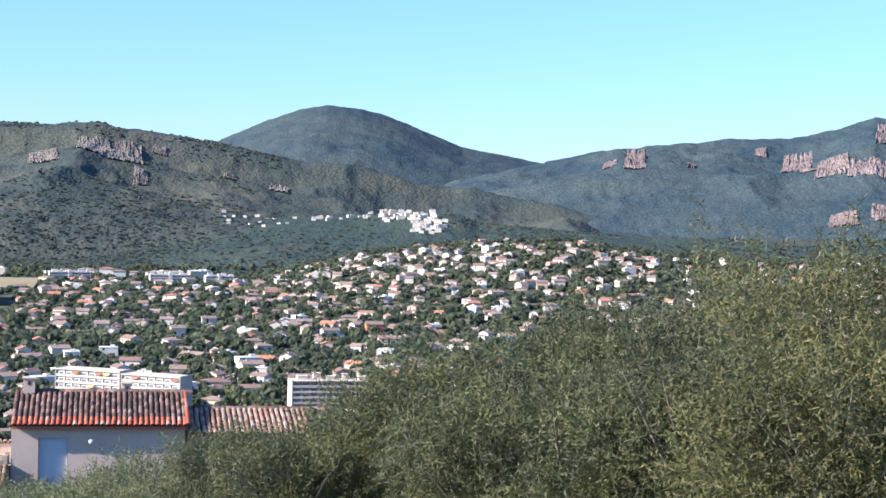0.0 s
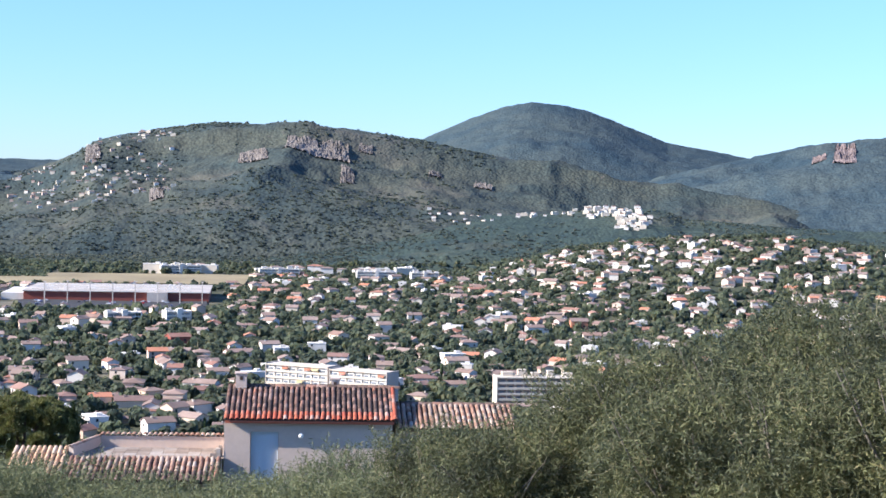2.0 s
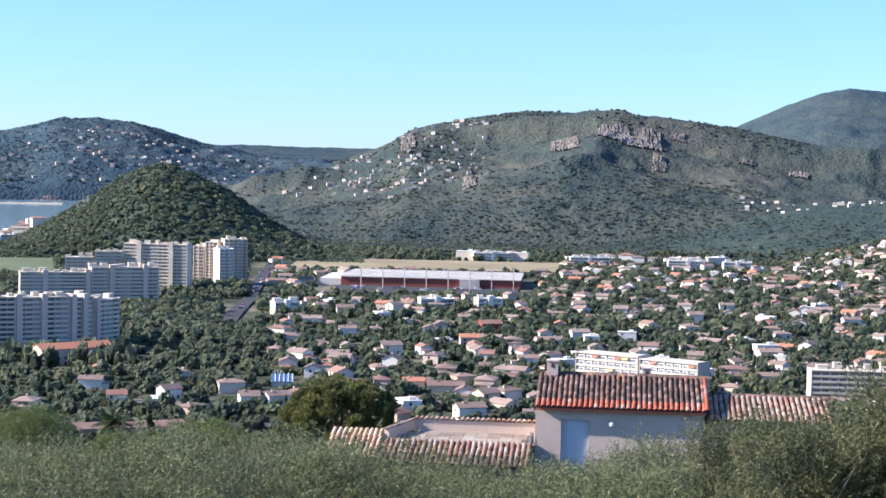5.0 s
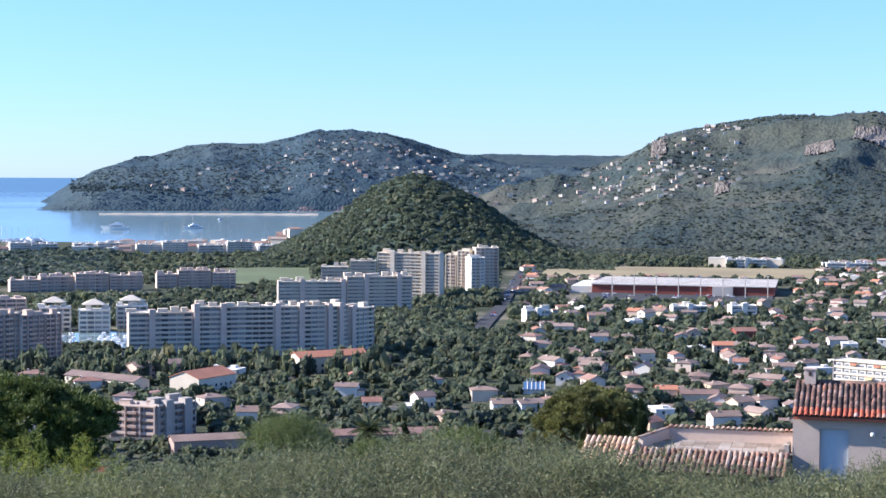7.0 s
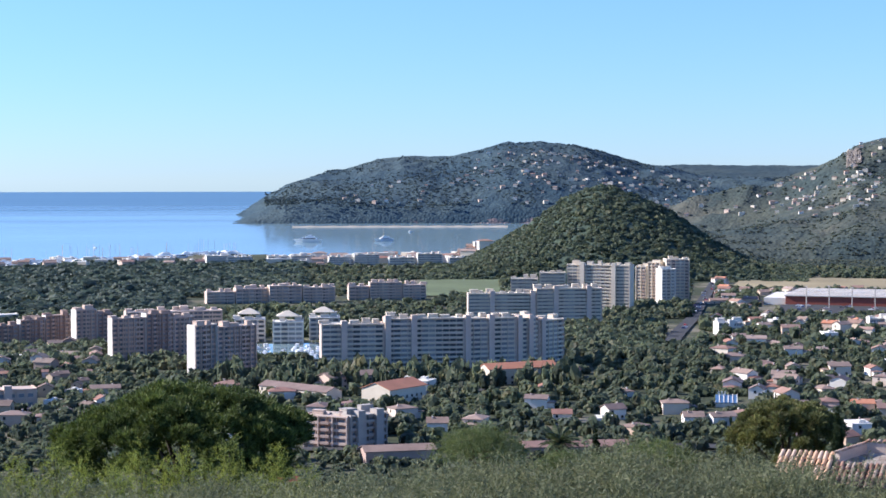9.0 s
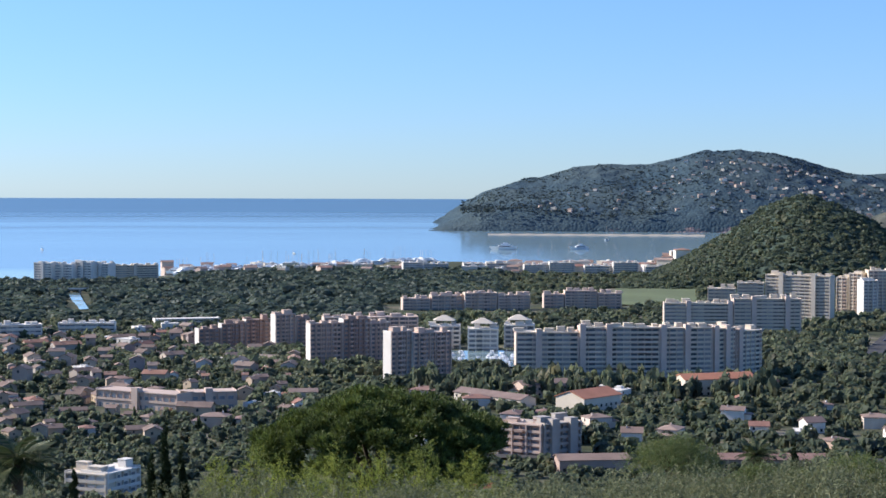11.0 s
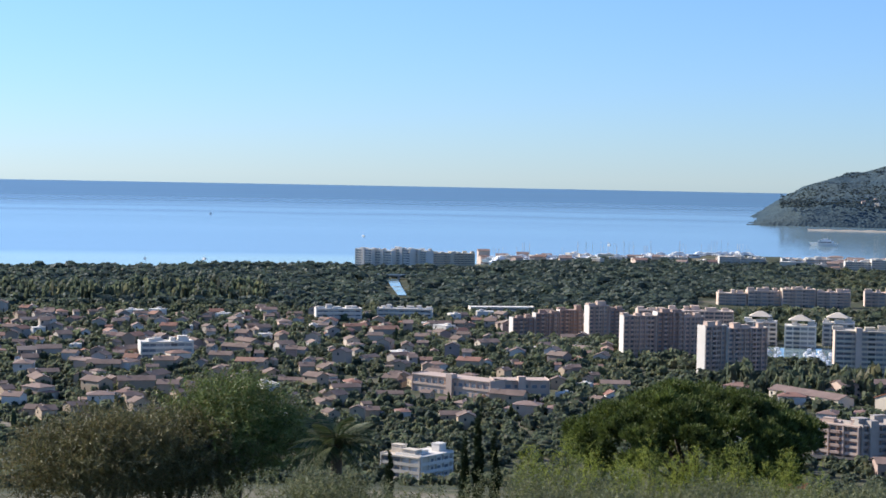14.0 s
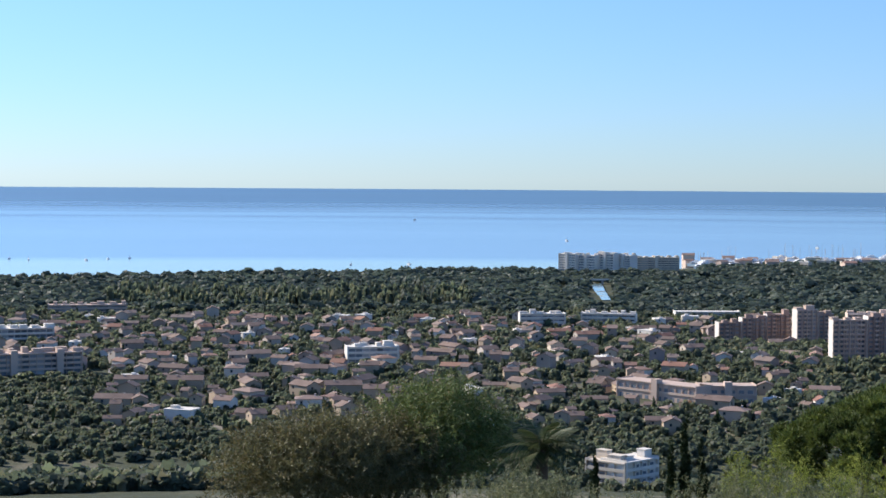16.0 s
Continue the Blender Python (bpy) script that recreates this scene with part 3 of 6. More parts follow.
FAR_LOOK = {"house_stucco": plain("far_stucco", (0.6, 0.5, 0.42), 0.9, 0.12, 0.6, 0.01, palette=[(0.0, (0.76, 0.69, 0.58)), (0.35, (0.70, 0.60, 0.46)), (0.5, (0.66, 0.47, 0.34)), (0.75, (0.80, 0.75, 0.67)), (1.0, (0.72, 0.62, 0.50))], island=True),
            "town_roof_tiles": plain("far_roof_tiles", (0.4, 0.2, 0.14), 0.9, 0.3, 0.8, 0.05, palette=[(0.0, (0.36, 0.22, 0.16)), (0.4, (0.43, 0.32, 0.26)), (0.7, (0.32, 0.23, 0.19)), (0.93, (0.44, 0.22, 0.15)), (1.0, (0.50, 0.37, 0.30))], island=True)}


def settle(kits, places, weights=None, face=None, low=0.3, size=(0.85, 1.1)):
    for az, r in places:
        k = kits[rng.choice(len(kits), p=weights)]
        z = float(land(az, r))
        turn = az + (rng.choice([0, 90, 180, 270]) + rng.normal(0, 22) if face is None else face + rng.normal(0, 15))
        s = rng.uniform(*size)
        ob = copy_thing(k, polar_m(az, r, z - low, turn) @ Matrix.Scale(s, 4))
        HOUSES.append((az, r))


def polar_m(az, r, z, turn):
    return Matrix.Translation(polar(az, r, z)) @ Matrix.Rotation(radians(turn), 4, "Z")


def settle_far(name, label, kits, places, face=None, size=(0.85, 1.1)):
    """Far houses past counting, joined: walls, roofs and windows as geometry of one mass."""
    V, F, MI, mats = [], [], [], []
    for az, r in places:
        kit = kits[rng.integers(len(kits))]
        z = float(land(az, r)) - 0.3
        turn = az + (rng.choice([0, 90, 180, 270]) + rng.normal(0, 22) if face is None else face + rng.normal(0, 15))
        m = polar_m(az, r, z, turn) @ Matrix.Scale(rng.uniform(*size), 4)
        for o in kit.children:
            mt = FAR_LOOK.get(o.data.materials[0].name, o.data.materials[0])
            if mt not in mats:
                mats.append(mt)
            n, mm = len(V), m @ o.matrix_basis
            V += [tuple(mm @ q.co) for q in o.data.vertices]
            F += [tuple(n + i for i in q.vertices) for q in o.data.polygons]
            MI += [mats.index(mt)] * len(o.data.polygons)
        HOUSES.append((az, r))
    me = mesh_of(name, V, F)
    for mt in mats:
        me.materials.append(mt)
    me.polygons.foreach_set("material_index", MI)
    return tagged(new(name, me), label, "houses", kind="stuff")


W = np.array([3, 3, 2, 2, 2, 3, 3, 3, 2, 3, 0.9])
settle(KITS, pick_places(165, -6, 22.5, 740, 1080, 16), W / W.sum())
settle(OLD * 2 + KITS[:3] + KITS[6:8], pick_places(125, 43, 66, 770, 985, 12), None, size=(0.5, 1.05))
settle(KITS, pick_places(30, 22.5, 43, 720, 960, 20), W / W.sum())
settle_far("far_houses", "pale houses with tile roofs across the plain", KITS, pick_places(420, -7, 22.5, 1080, 2050, 16))
settle_far("far_houses", "pale villas dotted over the low hill", KITS, pick_places(300, -15, 5.5, 1400, 2115, 15), None, (0.55, 0.95))
settle_far("old_town_houses", "crowded old town houses with weathered roofs", OLD * 2 + KITS[:2] + KITS[6:8], pick_places(400, 42.5, 71, 985, 1390, 12), None, (0.5, 1.05))
settle_far("hill_village", "white village houses packed on the hilltop", FAR_KITS[2:], pick_places(30, 0.1, 2.0, 2640, 2750, 12), 0, (0.5, 0.85))
settle_far("hill_village", "white village houses stepping down the hill", FAR_KITS[2:], pick_places(24, -0.1, 1.0, 2520, 2650, 13), 0, (0.5, 0.8))
settle_far("hill_village", "white houses strung along the ridge", FAR_KITS[2:], pick_places(13, 2.0, 4.3, 2690, 2752, 13), 0, (0.42, 0.72))
settle_far("hill_village", "white houses in a loose row on the foothill", FAR_KITS[2:], pick_places(15, 4.4, 7.4, 2660, 2745, 13), 0, (0.38, 0.62))
settle_far("cape_villas", "small villas on the wooded headland", FAR_KITS, pick_places(110, 22.5, 30.5, 3500, 3780, 13), 0, (0.3, 0.62))
settle_far("cape_villas", "villas scattered low on the headland", FAR_KITS, pick_places(46, 24, 34.8, 3450, 3620, 20), 0, (0.4, 0.8))
settle_far("cape_villas", "pale terraces of villas high on the headland", FAR_KITS[1:3], pick_places(24, 25.6, 28.6, 3740, 3800, 11), 0, (0.35, 0.6))
settle_far("hillside_villas", "villas on the rocky hillside", FAR_KITS, pick_places(85, 15.5, 18.4, 2750, 3480, 13, (-0.75, 1.6)), 0, (0.32, 0.66))
settle_far("hillside_villas", "villas stepping down the wooded shoulder", FAR_KITS, pick_places(60, 17.4, 21.2, 2700, 3480, 14, (-0.85, 0.3)), 0, (0.35, 0.7))
settle_far("hillside_villas", "villas at the foot of the hill", FAR_KITS, pick_places(36, 18.5, 24.5, 2600, 3450, 18, (-1.15, -0.6)), 0, (0.4, 0.8))
settle_far("seaside_houses", "white houses and flats along the shore", FAR_KITS[::2], pick_places(50, 34, 47, 2270, 2450, 14), 0, (0.8, 1.4))
settle_far("seaside_houses", "pale houses with brown roofs by the bay", FAR_KITS, pick_places(64, 30.0, 36.2, 2385, 2480, 15), 0, (0.9, 1.7))
settle_far("far_flats", "long white low flats at the edge of the plain", FAR_KITS[2:], pick_places(20, 7.6, 16.2, 2060, 2130, 16), 0, (0.9, 1.5))
for k in KITS + OLD + FAR_KITS:
    for o in (*k.children_recursive, k):
        bpy.data.objects.remove(o)


# ---- large buildings ----
M_AWNING = plain("yellow_awning", (0.75, 0.60, 0.30), 0.8, 0.1, 1, 0)
M_REDAWNING = plain("coral_awning", (0.70, 0.30, 0.20), 0.8, 0.1, 1, 0)


def block(name, label, az0, r0, az1, r1, top, depth=13, m_wall=None, m_band=None, fins=0, floor=3.0, base=3.0, group="", recess=1.0, tops=True, m_end=None, awnings=0, piers=0.0, fin_at=(), fin_w=1.9):
    """A block of flats from its front's two ends: slabs with balconies floor by floor, window strips, fins and roof huts."""
    m_wall, m_band = m_wall or M_PINK, m_band or M_CREAM
    a, b = polar(az0, r0), polar(az1, r1)
    L = (b - a).length
    n = max(2, int(round((top - base) / floor)))
    fh = (top - base) / n
    ob = thing(name, Matrix.Translation((a.x, a.y, base)) @ Matrix.Rotation(math.atan2(b.y - a.y, b.x - a.x), 4, "Z"), label, "apartment building", group)
    H = top - base
    part("wall", boxes("wall", [(0.4, recess, -4, L - 0.4, depth, H)], m_wall), ob)
    part("roof", boxes("roof", [(-0.1, -0.3, H, L + 0.1, depth + 0.3, H + 0.5)], m_band), ob)
    part("end_wall", boxes("end_wall", [(-0.12, -0.2, -4, 0.4, depth + 0.1, H + 0.9)], m_end or m_band), ob)
    part("end_wall", boxes("end_wall", [(L - 0.4, -0.2, -4, L + 0.12, depth + 0.1, H + 0.9)], m_end or m_band), ob)
    bays = max(2, int(L / 4.2))
    strip = boxes("window_strip", [(0.8 + (L - 1.6) * i / bays + 0.15, recess - 0.06, 0, 0.8 + (L - 1.6) * (i + 1) / bays - 0.15, recess + 0.05, fh * (0.55 if r0 > 1300 else 0.72)) for i in range(bays)], M_GLAZED)
    band = boxes("balcony", [(0.35, -0.1, -0.22, L - 0.35, recess, 0), (0.35, -0.1, 0, L - 0.35, 0.06, 0.95)] + [(0.8 + (L - 1.6) * i / bays - 0.09, 0.1, 0, 0.8 + (L - 1.6) * i / bays + 0.09, recess, fh - 0.25) for i in range(1, bays)], m_band)
    near = min(r0, r1) < 910
    pane = boxes("window", [(-(L - 1.6) / bays / 2 + 0.95, recess - 0.06, 0, (L - 1.6) / bays / 2 - 0.95, recess + 0.05, fh * 0.52)], M_GLAZED) if near else None
    for k in range(n):
        for i in range(bays if near else 0):
            part("window", pane, ob, m=pose(0.8 + (L - 1.6) * (i + 0.5) / bays, 0, k * fh + 0.25))
        if not near:
            part("window_strip", strip, ob, m=pose(0, 0, k * fh + 0.25))
        if k:
            part("balcony", band, ob, m=pose(0, 0, k * fh))
    for i in range(awnings):
        g = np.random.default_rng(i + int(az0))
        part("awning", boxes("awning", [(-1.7, -0.5, 0, 1.7, 0.5, 0.12), (-1.7, -0.5, -0.9, 1.7, -0.4, 0.0)], (M_ORANGE, M_AWNING, M_REDAWNING)[i % 3]), ob, m=pose(0.8 + (L - 1.6) * (int(g.uniform(0, bays)) + 0.5) / bays, -0.35, fh * (int(g.uniform(2, n)) + 0.78)))
    fin = boxes("stair_tower", [(-fin_w, -1.6, -4, fin_w, 3, H + 2.4)], m_end or m_band)
    for u in fin_at or [(i + 0.5) / fins for i in range(fins)]:
        part("stair_tower", fin, ob, m=pose(L * u, 0, 0))
    if piers:  # slim upright fins between the bays, every third bay a projecting stack of loggias
        slim = boxes("pier", [(-0.28, -0.75, -4, 0.28, recess, H + 0.25)], m_band)
        stack = boxes("loggia", [(-piers * 0.34, -1.3, -0.15, piers * 0.34, -0.1, 0.9)], m_wall)
        count = max(2, int(round(L / piers)))
        for i in range(count + 1):
            part("pier", slim, ob, m=pose(0.3 + (L - 0.6) * i / count, 0, 0))
        for i in range(1, count, 3):
            for k in range(1, n):
                part("loggia", stack, ob, m=pose(0.3 + (L - 0.6) * (i + 0.5) / count, 0, k * fh))
    if tops:
        g = np.random.default_rng(int(az0 * 100))
        for i in range(max(2, int(L / 7))):
            w, q, t = g.uniform(1.4, 3.2), g.uniform(1.4, 2.6), g.uniform(1.0, 3.2)
            hut = boxes("roof_hut", [(-w, -q, 0, w, q, t), (-w - 0.2, -q - 0.2, t, w + 0.2, q + 0.2, t + 0.2), (w + 0.5, -0.5, 0, w + 1.2, 0.3, t * 0.6)], m_band)
            part("roof_hut", hut, ob, m=pose(L * (i + g.uniform(0.2, 0.8)) / max(2, int(L / 7)), depth * g.uniform(0.3, 0.7), H + 0.5))
    return ob


G = "flats by the marina"
SLAB = "long slab of flats with pale balcony bands"
for a0, r0, a1, r1, top, fin in ((35.45, 1012, 33.38, 1016, 31.5, (0.36,)), (33.34, 1015, 30.72, 1022, 34.5, (0.03, 0.36)), (30.68, 1023, 29.02, 1034, 34.0, (0.03, 0.5)),
                                 (28.98, 1036, 28.3, 1048, 33.0, (0.06, 0.6)), (28.26, 1050, 27.45, 1068, 30.5, (0.12,))):
    block("apartment_slab", SLAB, a0, r0, a1, r1, top, 13, M_CREAM, M_CREAM, 0, 2.75, m_end=M_FIN, group=G, fin_at=fin, fin_w=1.7)
TALL_SLAB = "long tall slab with vertical stair towers"
block("apartment_slab", TALL_SLAB, 30.6, 1345, 28.4, 1350, 28, 14, M_CREAM, M_CREAM, 0, 2.8, group=G, fin_at=(0.36, 0.97), m_end=M_FIN)
block("apartment_slab", TALL_SLAB, 28.35, 1352, 26.2, 1362, 31.5, 14, M_CREAM, M_CREAM, 0, 2.8, group=G, fin_at=(0.3, 0.8), m_end=M_FIN)
block("apartment_slab", "stepped grey apartment block", 29.2, 1500, 28.3, 1500, 31, 14, M_CREAM, M_CREAM, 0, 2.8, group=G, piers=6.5)
block("apartment_slab", "stepped grey apartment block", 28.25, 1502, 27.4, 1502, 36, 14, M_CREAM, M_CREAM, 0, 2.8, group=G, piers=6.5)
block("apartment_slab", "tall grey apartment slab with white top", 27.35, 1505, 25.3, 1490, 43, 15, M_CREAM, M_CREAM, 2, 2.8, group=G)
block("apartment_tower", "pinkish sunlit apartment tower", 25.1, 1600, 24.75, 1596, 37, 14, M_PINK, M_CREAM, 0, group=G, piers=4.5)
block("apartment_tower", "pinkish sunlit apartment tower", 24.7, 1595, 24.3, 1590, 41, 14, M_PINK, M_CREAM, 0, group=G, piers=4.5)
block("apartment_tower", "pale sunlit apartment tower with balconies", 24.25, 1570, 23.8, 1575, 36, 14, M_CREAM, M_WHITE, 0, group=G, piers=4.5)
block("apartment_tower", "pinkish sunlit apartment tower", 24.1, 1588, 23.35, 1592, 44, 16, M_PINK, M_CREAM, 0, group=G, piers=4.5)
# white end walls: the sunlight on the ends is put into their colour
PINK_FLATS = "pinkish apartment block with upright fins, its sunlit ends coloured white"
for a0, r0, a1, r1, top in ((39.6, 1012, 38.9, 1022, 31.5), (38.86, 1020, 37.6, 1034, 30.0), (42.26, 1100, 41.2, 1108, 29.5), (41.16, 1108, 40.3, 1116, 31.5), (40.26, 1116, 39.62, 1122, 28.5),
                            (43.4, 1205, 42.75, 1212, 27.5), (42.7, 1212, 42.25, 1216, 24.5), (45.9, 1216, 45.2, 1222, 17.0), (45.15, 1222, 44.4, 1228, 20.0), (44.36, 1228, 43.6, 1234, 22.5)):
    block("apartment_slab", PINK_FLATS, a0, r0, a1, r1, top, 7, M_PINK, M_BROWNWALL if int(a0 * 10) % 2 else M_PINK, 0, 2.8, group=G, m_end=M_WHITE, piers=3.6)
block("apartment_slab", "long row of pinkish flats", 41.8, 1240, 38.7, 1250, 23, 14, M_PINK, M_FIN, 0, group=G, piers=7.0)
for a0, r0, a1, r1, top in ((39.2, 1600, 38.3, 1604, 14), (38.25, 1604, 37.2, 1610, 16.5), (37.15, 1605, 36.1, 1610, 19), (36.05, 1610, 35.0, 1615, 17), (34.55, 1640, 33.9, 1642, 16), (33.85, 1642, 32.8, 1646, 19.5), (32.75, 1646, 32.0, 1650, 17)):
    block("apartment_slab", "brownish flats in front of the pine wood", a0, r0, a1, r1, top, 13, M_PINK, M_FIN, 0, group=G, piers=6.0)
# grey ends: the shade on the end faces is put into the colour
block("apartment_slab", "white balconied apartment block", 12.45, 856, 10.4, 839, 24.6, 12, M_WHITE, M_CREAM, 0, recess=0.6, m_end=M_GREY, awnings=5, tops=False)
block("apartment_slab", "white balconied apartment block", 10.35, 838, 8.45, 823, 24.0, 12, M_WHITE, M_CREAM, 0, recess=0.6, m_end=M_GREY, awnings=4, tops=False)
block("apartment_slab", "low beige apartment block with a flat roof", 4.8, 880, 2.25, 888, 17, 12, M_BROWNWALL, M_CREAM, 0)
block("apartment_slab", "grey flats with a terrace roof", 36.05, 728, 34.6, 718, 17.0, 14, M_BROWNWALL, M_PINK, 0, piers=6)
block("apartment_slab", "grey flats with a terrace roof", 34.5, 718, 33.3, 730, 17.5, 14, M_GREY, M_GREY, 2)
# the low tiled flats stand with the halls below
for a0, r0, a1, r1, top in ((51.15, 2166, 50.6, 2152, 24), (50.55, 2160, 49.95, 2146, 22.5), (49.9, 2158, 49.35, 2144, 25), (49.3, 2160, 48.8, 2148, 23)):
    block("hotel", "white seafront hotel with balconies", a0, r0, a1, r1, top, 16, M_WHITE, M_WHITE, 1, m_end=M_WHITE, recess=0.4)
block("apartment_slab", "cream seafront flats", 48.7, 2170, 47.2, 2180, 20, 16, M_CREAM, M_CREAM, 1)
block("school", "long beige school with window rows", 49.2, 905, 46.6, 872, 12, 13, M_PINK, M_PINK, 1, floor=4, recess=0.5, tops=False)
block("school", "beige school wing with window rows", 46.5, 880, 44.65, 885, 12, 13, M_PINK, M_PINK, 1, floor=4, recess=0.5, tops=False)
# grey walls on this half: the white block's shaded side put into the colour
block("apartment_slab", "white apartment block with balconies", 50.2, 628, 48.9, 618, 14.0, 12, M_GREY, M_CREAM, 0)
block("apartment_slab", "white apartment block with balconies", 48.85, 618, 47.8, 632, 14.5, 12, M_WHITE, M_WHITE, 0)
block("apartment_slab", "long white block with window rows", 58.1, 1050, 56.4, 1055, 13, 12, M_WHITE, M_WHITE, 0, recess=0.6)
block("apartment_slab", "brownish flats with a tile roof", 69.6, 1000, 66.7, 1012, 15, 13, M_PINK, M_PINK, 2)
block("apartment_slab", "white low flats", 70.5, 1190, 67.6, 1200, 13, 12, M_CREAM, M_WHITE, 0)
block("apartment_slab", "reddish flats below the pine wood", 67.8, 1440, 65.3, 1440, 11, 12, M_PINK, M_PINK, 0)
block("apartment_slab", "white flats with balconies", 52.4, 1330, 50.9, 1335, 12.5, 11, M_WHITE, M_WHITE, 0)
block("apartment_slab", "white flats with balconies", 50.4, 1350, 48.6, 1345, 12, 11, M_WHITE, M_WHITE, 0)
block("apartment_slab", "long low white building", 47.3, 1420, 45.2, 1430, 9, 12, M_WHITE, M_WHITE, 0, tops=False)
for a, r in ((37.8, 1215), (36.55, 1190), (35.35, 1225)):
    t = block("apartment_tower", "white stepped apartment tower with a hipped roof", a + 0.5, r, a - 0.5, r, 19, 18, M_CREAM, M_WHITE, 0, tops=True, group="stepped white towers", piers=5)
    v, f = hipped(24, 20, 22, 3.5, 0.5)
    part("hip_roof", mesh_of("hip_roof", [(x * 0.62 + 10, y * 0.62 + 9, z - 2.2) for x, y, z in v], f, M_CREAM), t)
for a0, a1, r in ((17.6, 16.5, 1330), (15.7, 14.9, 1345), (22.4, 21.6, 1270), (9.5, 8.2, 1990), (7.7, 6.8, 1985), (12.7, 11.4, 2010), (15.9, 14.6, 2060)):
    block("apartment_slab", "white low apartment block among trees", a0, r, a1, r + 6, 12.5, 12, M_WHITE, M_WHITE, 1)
for i in range(9):  # seafront flats behind the wood
    a = 30.8 + i * 1.02 + 0.2 * math.sin(i * 3.0)
    block("apartment_slab", "pale seaside flats by the bay", a + 0.42, 2330, a - 0.40, 2335, 13 + 5 * math.sin(i * 1.7) ** 2, 14, M_CREAM, M_WHITE, 0)


def hall(name, label, az0, r0, az1, r1, depth, h, rise, m_wall, m_roof, category="building", base=3.0):
    """A long gabled building seen along its eaves."""
    a, b = polar(az0, r0), polar(az1, r1)
    L = (b - a).length
    ob = thing(name, Matrix.Translation((a.x, a.y, base)) @ Matrix.Rotation(math.atan2(b.y - a.y, b.x - a.x), 4, "Z"), label, category)
    me = wall_mesh([(0, 0, L, depth, h, rise)])
    me.materials[0] = m_wall
    part("wall", me, ob)
    v, f = gable(L, depth, h, rise, 0.6)
    part("roof", mesh_of("roof", [(x + L / 2, y + depth / 2, z) for x, y, z in v], f, m_roof), ob)
    win = boxes("window", [(-0.6, -0.08, 0, 0.6, 0.05, 1.4)], M_GLASS)
    for i in range(int(L / 4)):
        for k in range(int(h / 3.2)):
            part("window", win, ob, m=pose(2 + 4 * i, -0.02, 1.0 + 3 * k))
    return ob


hall("town_hall", "large cream building with an orange tiled roof", 33.2, 856, 32.0, 880, 18, 9, 3.2, M_CREAM, M_ORANGE)
hall("warehouse", "long pale building with an orange tiled roof", 29.9, 945, 27.65, 965, 13, 9.5, 2.6, M_CREAM, M_ORANGE)
hall("shed", "small building with an orange tiled roof", 27.6, 985, 26.9, 992, 10, 5, 2, M_CREAM, M_ORANGE)
hall("house", "red-walled house among trees", 15.55, 1160, 14.9, 1165, 11, 7, 2, M_REDWALL, M_ROOF, "house")
hall("house", "orange-walled house on the low hill", 2.4, 1340, 1.85, 1342, 10, 8.5, 2, M_ORANGE, M_ROOF, "house")
hall("terraced_houses", "row of terraced houses with brown tile roofs", 37.5, 905, 35.3, 870, 11, 6.5, 2, M_CREAM, M_ROOF)
hall("terraced_houses", "row of terraced houses with brown tile roofs", 35.2, 930, 33.2, 950, 12, 7, 2, M_PINK, M_ROOF)

hall("apartment_house", "low pinkish flats with a brown tile roof", 34.0, 682, 31.7, 688, 12, 5.5, 1.6, M_BROWNWALL, M_ROOF)
hall("apartment_house", "low pinkish flats with a brown tile roof", 28.7, 700, 25.3, 708, 12, 4.5, 1.6, M_BROWNWALL, M_ROOF)
M_REDROOF = plain("red_sheet_roof", (0.42, 0.07, 0.06), 0.6, 0.15, 1, 0.01)
hall("house", "white house with a dark red roof below the garden", 37.0, 596, 35.9, 602, 11, 7, 2, M_WHITE, M_REDROOF, "house", 3.0)
a = polar_m(22.15, 868, 3, 22.15) @ Matrix.Scale(0.6, 4)
saw = thing("workshop", a, "low workshop with slanted blue roof panels", "workshop")
M_BLUE = plain("blue_sheet", (0.08, 0.17, 0.32), 0.5, 0.15, 1, 0)
part("wall", boxes("wall", [(-9, 0, -3, 9, 14, 4)], M_WHITE), saw)
panel = boxes("roof_panel", [(-1.5, -1, 0, 1.5, 15, 0.4)], M_BLUE)
rib = boxes("roof_rib", [(-0.35, -1.2, 0.2, 0.35, 15, 0.9)], M_WHITE)
for i in range(5):
    part("roof_panel", panel, saw, m=pose(-7.2 + 3.6 * i, 0, 4.2, 18))
    part("roof_rib", rib, saw, m=pose(-5.4 + 3.6 * i, 0, 4.2, 18))
stack = boxes("vent_stack", [(-0.5, -0.5, 0, 0.5, 0.5, 4)], M_WHITE)
for i in range(3):
    part("vent_stack", stack, saw, m=pose(-6 + 2.6 * i, 13, 8))

# the shopping centre: red walls, pale roof with skylights, lamp masts
a, b = polar(20.9, 1600), polar(14.35, 1585)
L = (b - a).length
mall = thing("shopping_centre", Matrix.Translation((a.x, a.y, 3)) @ Matrix.Rotation(math.atan2(b.y - a.y, b.x - a.x), 4, "Z"), "large low red-walled hall with a pale roof", "shopping centre")
part("wall", boxes("wall", [(18, 0, -3, L, 112, 8.5)], M_REDWALL), mall)
part("annex", boxes("annex", [(-2, 4, -3, 17.9, 90, 6.5)], M_WHITE), mall)
part("roof", boxes("roof", [(17, -1.5, 8.5, L + 1, 113, 9.3)], M_METAL), mall)
part("entrance", boxes("entrance", [(L * 0.70, -8, -3, L * 0.80, 0, 9)], M_METAL), mall)
light = boxes("skylight", [(0, 0, 0, 7, 1.6, 1.0)], M_WHITE)
